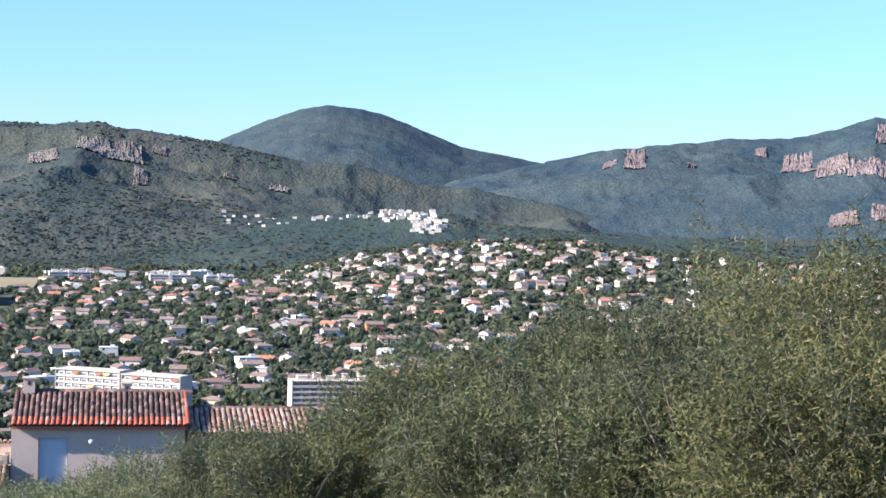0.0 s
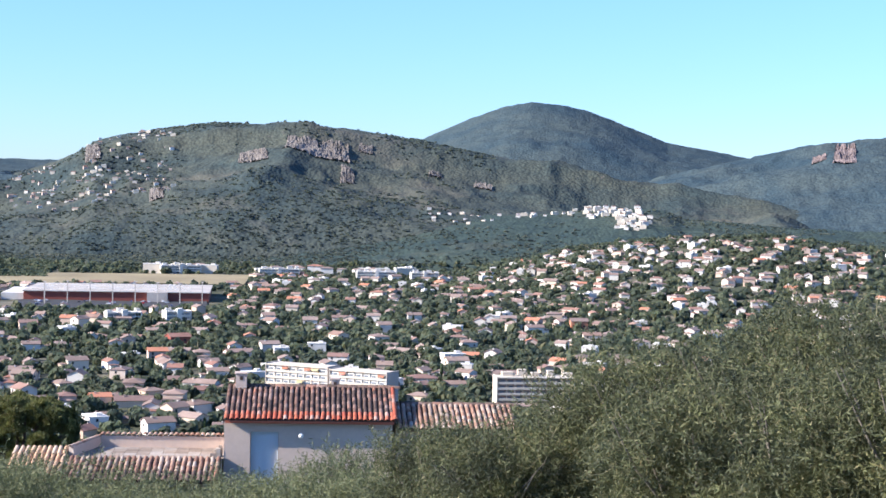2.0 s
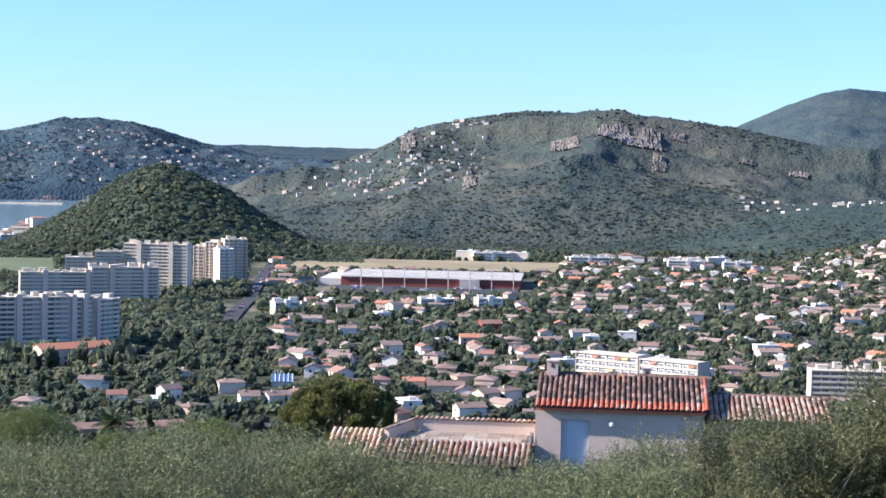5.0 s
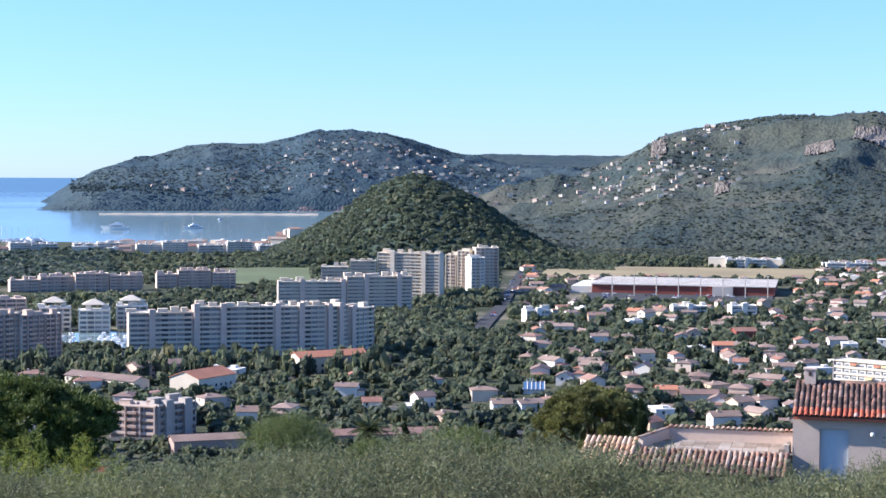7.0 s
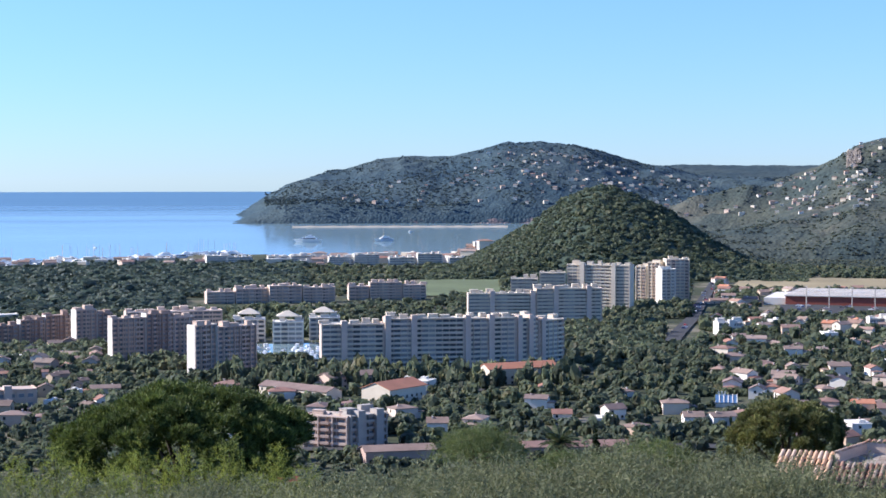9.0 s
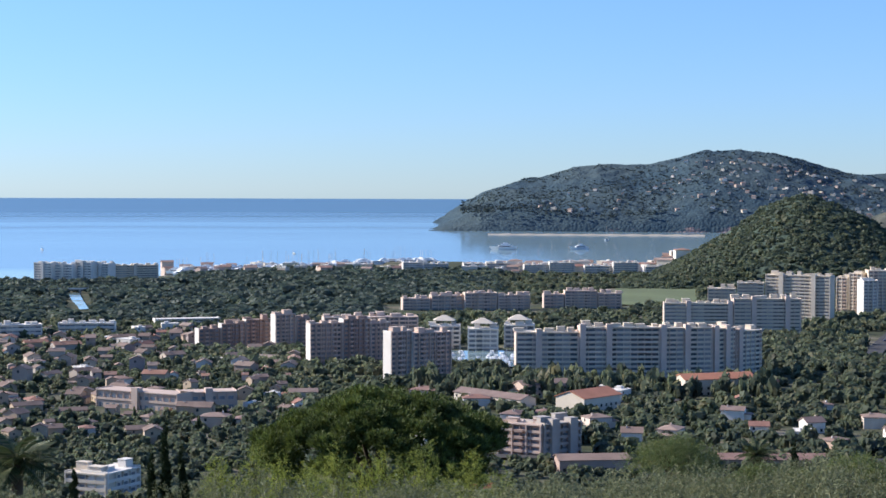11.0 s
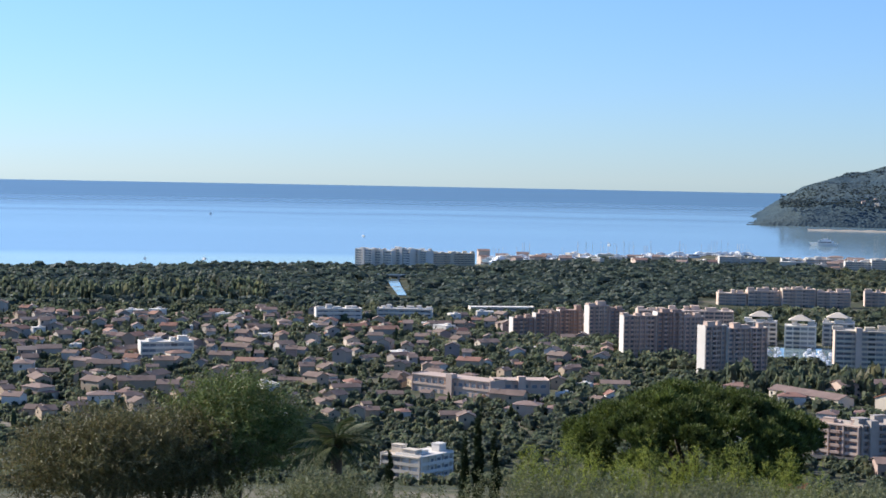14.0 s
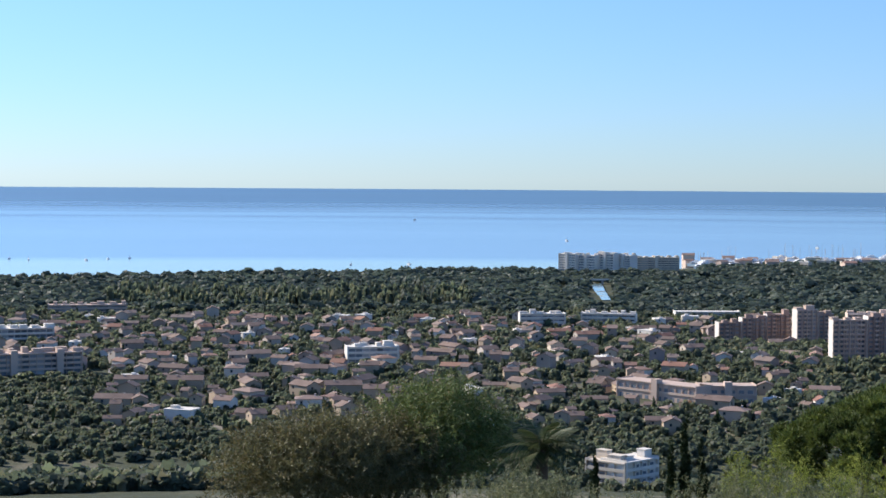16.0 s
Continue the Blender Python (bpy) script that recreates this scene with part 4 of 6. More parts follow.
for i in range(18):
    for j in range(5):
        if rng.random() < 0.75:
            part("skylight", light, mall, m=pose(24 + i * (L - 40) / 18, 10 + j * 21, 9.3))
for i in range(8):
    p = polar(19.6 - i * 0.72, 1545 + 12 * math.sin(i * 2))
    mast = thing("lamp_mast", Matrix.Translation((p.x, p.y, 3)), "tall pale lamp mast in the car park", "lamp mast", "car park masts")
    part("pole", boxes("pole", [(-0.35, -0.35, 0, 0.35, 0.35, 20)], M_METAL), mast)
    part("lamp_head", boxes("lamp_head", [(-1.4, -0.4, 20, 1.4, 0.4, 20.6)], M_METAL), mast)


# ---- fields, streets, river ----
def sheet(name, label, az, r, material, lift, cat, n=24):
    """A flat patch of ground between two bearings and two distances (each may be a list along the way)."""
    rr = np.linspace(0, 1, n)
    v = np.zeros((n, 5, 3))
    for j, u in enumerate(np.linspace(0, 1, 5)):
        A = np.interp(rr, np.linspace(0, 1, len(az[0])), az[0]) * (1 - u) + np.interp(rr, np.linspace(0, 1, len(az[1])), az[1]) * u
        R = np.interp(rr, np.linspace(0, 1, len(r[0])), r[0]) * (1 - u) + np.interp(rr, np.linspace(0, 1, len(r[1])), r[1]) * u
        v[:, j, 0], v[:, j, 1] = -R * np.sin(np.radians(A)), R * np.cos(np.radians(A))
        v[:, j, 2] = np.maximum(ground_height(A, R), 2.2) + lift
    return tagged(new(name, grid_mesh(name, v, 5, n, material)), label, cat, kind="structure")


M_DRY = plain("dry_grass", (0.42, 0.34, 0.19), 0.95, 0.35, 0.05, 0.05)
M_LAWN = plain("lawn", (0.17, 0.205, 0.095), 0.95, 0.3, 0.05, 0.05)
M_SAND = plain("sand", (0.55, 0.48, 0.38), 0.95, 0.2, 0.1, 0.02)
sheet("field", "dry straw-coloured field behind the shopping centre", ([22.0, 13.2], [21.6, 13.0]), ([1830, 1840], [2040, 2030]), M_DRY, 1.2, "field")
sheet("field", "bright green lawn behind the flats", ([32.4, 29.6], [32.2, 29.4]), ([1690, 1690], [1960, 1960]), M_LAWN, 1.2, "field")
sheet("car_park", "asphalt car park in front of the shopping centre", ([20.5, 14.4], [20.5, 14.4]), ([1490, 1490], [1590, 1590]), M_ASPHALT, 1.0, "car park")
sheet("road", "wide straight boulevard leading to the hills", ([24.35, 23.5, 23.0, 22.6], [23.75, 23.05, 22.65, 22.35]), ([1180, 1400, 1700, 1980], [1180, 1400, 1700, 1980]), M_ASPHALT, 1.0, "road")
sheet("road", "road below the garden slope", ([71, 61.5], [71, 61.5]), ([646, 652], [662, 668]), M_ASPHALT, 1.0, "road")
sheet("road", "street between the houses", ([32.0, 29.5], [31.6, 29.2]), ([850, 960], [850, 960]), M_ASPHALT, 1.0, "road")
sheet("road", "road past the low flats", ([36.5, 18.0], [36.5, 18.0]), ([712, 735], [722, 745]), M_ASPHALT, 1.0, "road")
sheet("river", "narrow blue river running to the sea", ([49.72, 49.95, 50.12], [49.42, 49.60, 49.74]), ([1620, 1750, 1885], [1620, 1750, 1885]), M_SEA, 1.1, "river")
b_az, b_r = np.arange(29.3, 36.41, 0.1), np.array([3286.0, 3290, 3300, 3304])
tagged(new("sandbar", grid_mesh("sandbar", polar_grid(b_az, b_r, lambda a, r: sea_rise(r) + np.where((r > 3288) & (r < 3302), 2.4 + 0.5 * np.sin(a * 9), -1.5)), len(b_az), len(b_r), M_SAND)), "long thin pale breakwater at the foot of the headland", "breakwater", kind="structure")

# ---- boats and cars ----
M_BOAT = plain("white_gelcoat", (0.82, 0.82, 0.80), 0.3, 0.05, 0.5, 0)


def yacht(az, r, length, label, turn, mast=0.0, big=False):
    """A motor yacht or sailing boat: hull, cabin decks, mast."""
    z = float(sea_rise(np.array(float(r)))) + 0.4 if r > 2100 else 4.4
    s = length / 10
    ob = thing("boat", polar_m(az, r, z, az + turn), label, "boat", "boats")
    v = [(-5, -1.2, 1.6), (2, -1.3, 1.7), (5.2, 0, 2.1), (2, 1.3, 1.7), (-5, 1.2, 1.6), (-4.6, -0.8, -0.4), (1.6, -0.8, -0.4), (4, 0, -0.3), (1.6, 0.8, -0.4), (-4.6, 0.8, -0.4)]
    v = [(x * s, y * s, q * s * 0.6) for x, y, q in v]
    part("hull", mesh_of("hull", v, [(4, 3, 2, 1, 0), (0, 1, 6, 5), (1, 2, 7, 6), (2, 3, 8, 7), (3, 4, 9, 8), (4, 0, 5, 9)], M_BOAT), ob)
    part("cabin", boxes("cabin", [(-3.4 * s, -0.9 * s, 0.9 * s, 1.8 * s, 0.9 * s, 1.65 * s)] + ([(-2.6 * s, -0.7 * s, 1.65 * s, 0.8 * s, 0.7 * s, 2.2 * s), (-1.6 * s, -0.5 * s, 2.2 * s, 0 * s, 0.5 * s, 2.6 * s)] if big else []), M_BOAT), ob)
    part("window", boxes("window", [(-3.0 * s, -0.93 * s, 1.1 * s, 1.5 * s, 0.93 * s, 1.4 * s)], M_GLASS), ob)
    if mast:
        part("mast", boxes("mast", [(-0.12, -0.12, 0.5 * s, 0.12, 0.12, mast)], M_METAL), ob)
    return ob


yacht(35.9, 2900, 46, "large white motor yacht at anchor in the bay", 172, 14, True)
yacht(33.4, 2920, 34, "large white motor yacht at anchor in the bay", 200, 22, True)
yacht(32.5, 3150, 14, "white sailing boat in the bay", 60, 24)
for a, r in ((50.9, 2900), (55.9, 3450), (69.0, 2500), (68.4, 2470), (65.9, 2480), (65.2, 2500), (66.6, 2450), (58.0, 2330), (56.1, 2340), (42.8, 2800)):
    yacht(a, r, 11, "small white motor boat on the open sea", rng.uniform(60, 120), 6)
for i in range(110):
    a = 38.2 + 8.4 * rng.random()
    r = float(shore(a)) - 15 + rng.uniform(-10, 60)
    z = yacht(a, r, rng.uniform(16, 38), "white boat moored in the harbour", rng.uniform(-50, 50), rng.choice([0, 0, 0, 20, 26]), rng.random() < 0.7)
    z.location.z = 3.0
for i in range(46):
    a, r = rng.uniform(34.2, 37.6), rng.uniform(1095, 1180)
    z = yacht(a, r, rng.uniform(9, 13), "white boat moored in the marina basin", 90 + rng.normal(0, 8), rng.choice([0, 0, 12]))
    z.location.z = 3.6
sheet("marina_basin", "water of the marina between the flats", ([37.8, 34.0], [37.6, 34.0]), ([1085, 1085], [1190, 1190]), M_SEA, 0.9, "water")

M_CAR = plain("car_paint", (0.5, 0.5, 0.5), 0.3, 0.05, 0.5, 0, 0.5, palette=[(0.0, (0.75, 0.75, 0.75)), (0.4, (0.5, 0.51, 0.53)), (0.6, (0.04, 0.04, 0.05)), (0.8, (0.05, 0.09, 0.2)), (0.95, (0.35, 0.03, 0.03))])


def car_kit():
    ob = thing("car", pose(0, 0, -500), "parked car with plain glossy paint", "car", "parked cars")
    prof = [(-2.1, 0.3), (-2.1, 0.85), (-1.5, 0.95), (-1.0, 1.45), (0.5, 1.45), (1.1, 0.95), (2.1, 0.8), (2.1, 0.3)]
    v = [(x, -0.85, z) for x, z in prof] + [(x, 0.85, z) for x, z in prof]
    f = [tuple(range(8)), tuple(range(15, 7, -1))] + [(i, i + 8, (i + 1) % 8 + 8, (i + 1) % 8) for i in range(8)]
    part("body", mesh_of("body", v, f, M_CAR), ob)
    part("window", boxes("window", [(-1.0, -0.88, 0.98, 0.55, 0.88, 1.36)], M_GLASS), ob)
    return ob


kit = car_kit()
for i in range(80):
    a, r = ((rng.uniform(14.8, 20), rng.uniform(1500, 1580)) if i < 34 else (rng.uniform(61.8, 70), rng.uniform(650, 664)) if i < 46 else
            (float(np.interp(r := rng.uniform(1200, 1900), [1180, 1400, 1700, 1980], [24.05, 23.28, 22.83, 22.48])) + rng.uniform(-0.12, 0.12), r) if i < 66 else (rng.uniform(43.8, 46.5), rng.uniform(1100, 1180)))
    c = copy_thing(kit, polar_m(a, r, float(ground_height(np.array(a), np.array(r))) + 1.0, a + rng.choice([0, 90]) + rng.normal(0, 5)))
for o in (*kit.children_recursive, kit):
    bpy.data.objects.remove(o)


# ---- trees of town, plain and hills ----
def crown_template(seed, n=20, squash=0.85, jag=0.3, fine=1.0):
    """A ragged crown: a core and leaf clumps facing outward, of quads."""
    g = np.random.default_rng(seed)
    v, f = [], []
    c = 0.5
    v += [(x * c, y * c, z * c * squash) for z in (-1, 1) for y in (-1, 1) for x in (-0.9, 0.9)]
    f += [(0, 2, 3, 1), (4, 5, 7, 6), (0, 1, 5, 4), (2, 6, 7, 3), (0, 4, 6, 2), (1, 3, 7, 5)]
    for i in range(n):
        z = 1 - 1.75 * (i + 0.5) / n
        w = 2.399963 * i + g.uniform(-0.4, 0.4)
        q = math.sqrt(max(0, 1 - z * z))
        d = np.array([q * math.cos(w), q * math.sin(w), z])
        e = d + g.normal(size=3) * 0.45
        e /= np.linalg.norm(e)
        a = np.cross(e, g.normal(size=3))
        a /= np.linalg.norm(a)
        b = np.cross(e, a)
        s, p = g.uniform(0.34, 0.56) * fine, d * g.uniform(0.72, 1.02)
        for u, t in ((-1, -0.8), (1, -1), (0.8, 1), (-1, 0.9)):
            e = p + s * (u * a + t * b) - 0.16 * d * (abs(u) + g.uniform(-1, 1) * jag)
            v.append((e[0], e[1], e[2] * squash))
        k = len(v) - 4
        f.append((k, k + 1, k + 2, k + 3))
    return np.array(v), np.array(f)


FULL = [crown_template(40 + i, 36, 0.85, 0.8, 0.62) for i in range(4)]
CROWNS = [crown_template(i, 20, 0.85, 0.6, 0.8) for i in range(5)]
TALL = [crown_template(20 + i, 14, 0.95) for i in range(3)]
SMALL = [crown_template(60 + i, 9, 0.9, 0.7, 1.15) for i in range(4)]
house_cells = set()
for az, r in HOUSES:
    p = polar(az, r)
    for i in (-1, 0, 1):
        for j in (-1, 0, 1):
            house_cells.add((int(p.x // 3) + i, int(p.y // 3) + j))


def wood(name, label, count, a0, a1, r0, r1, rad, tall, material, templates=None, clear=True, squash=1.0, lift=0.55, keep=None, cat="trees"):
    """Many trees as one mass, over a sector of the land."""
    az = rng.uniform(a0, a1, count)
    r = np.sqrt(rng.uniform(r0 ** 2, r1 ** 2, count))
    if clear:
        ok = np.ones(count, bool)
        for a, b, c, d in KEEP_CLEAR:
            ok &= ~((az > a) & (az < b) & (r > c) & (r < d))
        x, y = -r * np.sin(np.radians(az)), r * np.cos(np.radians(az))
        ok &= np.array([(int(p // 3), int(q // 3)) not in house_cells for p, q in zip(x, y)])
        clump = fbm(x, y, 70, 3, 5)
        ok &= clump > rng.uniform(-0.6, 0.05, count)
        az, r = az[ok], r[ok]
    if keep is not None:
        ok = keep(az, r)
        az, r = az[ok], r[ok]
    n = len(az)
    z = land(az, r)
    s = rng.uniform(rad[0], rad[1], n) * rng.uniform(0.75, 1.2, n)
    h = s * rng.uniform(tall[0], tall[1], n)
    size = np.stack([s, s * rng.uniform(0.85, 1.15, n), h * squash], -1)
    where = np.stack([-r * np.sin(np.radians(az)), r * np.cos(np.radians(az)), z + h * lift], -1)
    vs, fs, base = [], [], 0
    which = rng.integers(0, len(templates or CROWNS), n)
    for i, (tv, tf) in enumerate(templates or CROWNS):
        m = which == i
        v, f = scatter(tv, tf, where[m], turns(rng, int(m.sum()), 0.25), size[m])
        vs.append(v)
        fs.append(f + base)
        base += len(v)
    return tagged(new(name, array_mesh(name, np.concatenate(vs), np.concatenate(fs), material)), label, cat, kind="stuff")


wood("town_trees", "mixed dark green trees between the near houses", 6400, -15, 45, 690, 1120, (1.6, 4.6), (0.8, 1.4), M_TOWNTREE, FULL)
wood("town_trees", "mixed dark green trees between the houses", 7200, -15, 45, 1120, 1500, (2.0, 4.8), (0.75, 1.25), M_TOWNTREE)
wood("town_trees", "mixed dark green trees on the far plain", 11000, -15, 38, 1500, 2260, (2.4, 5.4), (0.65, 1.05), M_TOWNTREE)
wood("town_trees", "dark trees between the old town houses", 6500, 42, 72, 690, 1080, (1.2, 3.2), (0.8, 1.4), M_TOWNTREE, FULL)
wood("town_trees", "dark trees between the old town houses", 6800, 42, 72, 1080, 1470, (1.4, 3.6), (0.8, 1.3), M_TOWNTREE)
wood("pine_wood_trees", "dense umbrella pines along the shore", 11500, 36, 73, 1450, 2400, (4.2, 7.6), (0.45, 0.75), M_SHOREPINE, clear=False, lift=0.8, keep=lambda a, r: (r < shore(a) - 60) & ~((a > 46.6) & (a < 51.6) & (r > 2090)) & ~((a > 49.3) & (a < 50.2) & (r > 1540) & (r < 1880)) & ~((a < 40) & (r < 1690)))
wood("poplars", "tall narrow poplars in front of the pine wood", 420, 54, 66, 1480, 1640, (2.0, 3.0), (2.2, 3.2), M_TOWNTREE, TALL, lift=0.8)
wood("poplars", "tall narrow trees before the flats", 300, 27, 39, 925, 1000, (1.8, 3.2), (1.6, 2.6), M_TOWNTREE, TALL, False, lift=0.8)
wood("garden_cypresses", "thin dark cypresses among the houses", 380, -8, 70, 760, 1500, (0.7, 1.0), (4.0, 5.5), M_CYPRESS, TALL, lift=0.8)
wood("hill_pines", "pines covering the cone-shaped hill", 4200, 19.5, 32, 1960, 2335, (3, 5), (0.6, 0.9), M_CONEPINE, clear=False, lift=0.1)
VILLAGE = lambda a, r: (a > -0.2) & (a < 2.1) & (r > 2500) & (np.sin(r * 0.3) < 0.6)


def patchy(a, r, scale=260, seed=8, limit=0.08):
    """Where woods stand: clearings follow the relief."""
    x, y = -r * np.sin(np.radians(a)), r * np.cos(np.radians(a))
    return fbm(x, y, scale, 4, seed) < limit + 0.1 * np.sin(a * 37 + r)


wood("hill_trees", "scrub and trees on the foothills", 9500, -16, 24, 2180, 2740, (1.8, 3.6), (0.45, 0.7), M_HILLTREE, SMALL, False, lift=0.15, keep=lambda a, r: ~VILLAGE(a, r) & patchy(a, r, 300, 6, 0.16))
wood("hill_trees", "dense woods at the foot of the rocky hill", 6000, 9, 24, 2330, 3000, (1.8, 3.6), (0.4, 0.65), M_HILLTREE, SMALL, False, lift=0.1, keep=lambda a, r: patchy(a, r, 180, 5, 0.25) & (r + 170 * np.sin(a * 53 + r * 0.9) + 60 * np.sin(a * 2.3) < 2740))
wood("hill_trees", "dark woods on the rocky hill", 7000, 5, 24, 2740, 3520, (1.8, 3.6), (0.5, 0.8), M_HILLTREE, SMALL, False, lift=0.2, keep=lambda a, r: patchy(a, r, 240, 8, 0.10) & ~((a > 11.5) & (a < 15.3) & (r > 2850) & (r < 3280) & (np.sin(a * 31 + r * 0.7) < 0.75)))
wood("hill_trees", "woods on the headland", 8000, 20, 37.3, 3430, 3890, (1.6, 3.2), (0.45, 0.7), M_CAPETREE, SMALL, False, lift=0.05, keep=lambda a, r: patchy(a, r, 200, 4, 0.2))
wood("slope_trees", "dark trees at the bottom of the garden slope", 900, 57, 72, 560, 645, (2.4, 4.5), (0.9, 1.3), M_TOWNTREE, clear=False)
wood("town_trees", "dense dark trees round the flats", 1500, 37, 46.5, 1040, 1215, (2, 4), (0.9, 1.5), M_TOWNTREE)
wood("town_trees", "dense dark trees along the boulevard", 1700, 22.8, 31, 1085, 1600, (2, 4.2), (0.9, 1.6), M_TOWNTREE)
bridge = thing("bridge", polar_m(49.95, 1890, 3, 49.95), "low pale bridge over the river", "bridge")
part("deck", boxes("deck", [(-34, -4, 4.0, 34, 4, 5.2)], M_GREY), bridge)
part("railing", boxes("railing", [(-34, -4.1, 5.2, 34, -3.9, 6.2)], M_WHITE), bridge)
pier = boxes("pier", [(-1.2, -3, -4, 1.2, 3, 4)], M_GREY)
for x in (-22, -7, 8, 23):
    part("pier", pier, bridge, m=pose(x, 0, 0))
wood("slope_trees", "bushes and small trees at the foot of the slope", 3000, -6, 58, 560, 715, (1.4, 3.2), (0.8, 1.3), M_TOWNTREE, FULL)


# ---- rock faces on the hills ----
M_ROCK = plain("pale_rock", (0.34, 0.295, 0.25), 0.95, 0.5, 0.12, 0.6)
M_REDROCK = plain("reddish_rock", (0.39, 0.30, 0.265), 0.95, 0.5, 0.12, 0.6)


def sight(az, el, r0=2100, r1=4850):
    """Where a line of sight first meets the hills."""
    r = np.linspace(r0, r1, 700)
    over = land(np.full_like(r, az), r) - (EYE + r * math.tan(radians(el)))
    i = int(np.argmax(over > 0))
    return float(r[i]) if over[i] > 0 else r1


def outcrop(az, el, wide, high, label, material, lean=0.5, seed=1):
    """A bare rock face on the slope: fluted crags and ledges with a ragged rim, lying on the hillside."""
    low = sight(az, el - high / 2)
    top = min(sight(az, el + high / 2), low + 420)
    if top - low < 20:
        top = low + 60
    u, v = np.meshgrid(np.linspace(-1, 1, 64), np.linspace(0, 1, 30))
    A = az - u * wide / 2 * (1 - 0.2 * v)
    R = low + (top - low) * v
    w = low * math.tan(radians(wide))
    flute = fbm(u * w, v * w * 0.12, w * 0.13, 5, seed)
    chip = fbm(u * w + v * 40, v * w * 0.9, w * 0.06, 4, seed + 5)
    ragged = fbm(u * w, v * w * 0.7, w * 0.3, 4, seed + 2)
    rim = np.clip((1 - np.abs(u) ** 3) * np.sin(np.pi * np.clip(v * 0.9 + 0.08, 0, 1)) * 2.2 + ragged * 5.0 + chip * 2.0 - 0.85, -1, 1)
    z = land(A, R) + 0.6 + np.where(rim > 0, 1.2 * rim + (flute * 2.0 + chip * 5.0) * rim, 5 * rim)
    P = np.stack([-R * np.sin(np.radians(A)), R * np.cos(np.radians(A)), z], -1)
    P[..., 0] += flute * 4
    return tagged(new("rock_face", grid_mesh("rock_face", P, 64, 30, material, False)), label, "rock face", "rock faces")


R1, R2 = "pale grey rock cliff on the wooded hill", "reddish rock crag on the wooded ridge"
for az, el, wide, high, m, lean in (
        (11.2, 1.15, 1.7, 0.5, M_ROCK, 0.9), (10.3, 0.98, 1.0, 0.6, M_ROCK, 0.9), (9.3, 1.05, 0.5, 0.25, M_ROCK, 0.9), (13.0, 0.75, 1.0, 0.35, M_ROCK, 1.0),
        (7.0, 0.30, 0.5, 0.16, M_ROCK, 0.9), (5.4, -0.05, 0.7, 0.2, M_ROCK, 1.0), (9.9, 0.0, 0.5, 0.14, M_ROCK, 1.0), (16.1, -0.55, 0.45, 0.36, M_ROCK, 0.5), (18.15, 0.72, 0.5, 0.5, M_ROCK, 0.7),
        (-6.25, 1.22, 0.75, 0.6, M_REDROCK, 0.4), (-5.45, 1.05, 0.5, 0.2, M_REDROCK, 0.9), (-11.5, 1.25, 1.1, 0.6, M_REDROCK, 0.6), (-12.6, 1.15, 1.1, 0.6, M_REDROCK, 0.6), (-13.8, 1.2, 1.5, 0.55, M_REDROCK, 0.6),
        (-14.3, 2.2, 0.8, 0.6, M_REDROCK, 0.8), (-10.3, 1.55, 0.4, 0.25, M_REDROCK, 0.7), (-8.1, 1.05, 0.3, 0.14, M_REDROCK, 0.7), (-13.0, -0.55, 1.0, 0.45, M_REDROCK, 0.8), (-14.2, -0.3, 0.8, 0.5, M_REDROCK, 0.8)):
    outcrop(az, el, wide, high, R1 if m is M_ROCK else R2, m, lean, int(abs(az) * 10))

# ---- the house below the garden ----
M_FACADE = plain("old_render", (0.66, 0.53, 0.43), 0.92, 0.16, 1.2, 0.004)
M_NEWTILE = plain("red_roof_tile", (0.5, 0.16, 0.09), 0.8, 0.25, 3, 0.004, palette=[(0.0, (0.50, 0.12, 0.07)), (0.6, (0.58, 0.17, 0.09)), (0.85, (0.52, 0.24, 0.16)), (1.0, (0.62, 0.42, 0.34))])
M_OLDTILE = plain("weathered_roof_tile", (0.3, 0.2, 0.15), 0.9, 0.45, 3, 0.006, palette=[(0.0, (0.13, 0.09, 0.075)), (0.4, (0.22, 0.145, 0.115)), (0.7, (0.34, 0.19, 0.14)), (0.9, (0.42, 0.30, 0.25)), (1.0, (0.50, 0.22, 0.14))])
M_SUNTILE = plain("sunbleached_roof_tile", (0.5, 0.3, 0.2), 0.9, 0.35, 3, 0.006, palette=[(0.0, (0.36, 0.20, 0.14)), (0.4, (0.48, 0.28, 0.19)), (0.75, (0.56, 0.40, 0.30)), (1.0, (0.58, 0.47, 0.38))])
M_HIPTILE = plain("orange_roof_tile", (0.6, 0.36, 0.24), 0.85, 0.2, 3, 0.005, palette=[(0.0, (0.72, 0.42, 0.24)), (0.6, (0.78, 0.52, 0.33)), (1.0, (0.74, 0.56, 0.40))])
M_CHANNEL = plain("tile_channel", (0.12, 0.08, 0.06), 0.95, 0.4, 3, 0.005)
M_BLUEDOOR = plain("pale_blue_paint", (0.58, 0.66, 0.70), 0.5, 0.08, 2, 0.001)
M_PAVING = plain("worn_paving", (0.5, 0.42, 0.33), 0.9, 0.45, 2.5, 0.004, palette=[(0.0, (0.36, 0.27, 0.20)), (0.4, (0.50, 0.40, 0.31)), (0.8, (0.60, 0.52, 0.43)), (1.0, (0.42, 0.34, 0.28))])
M_LAMP = plain("white_globe", (0.8, 0.8, 0.78), 0.25, 0.05, 2, 0)


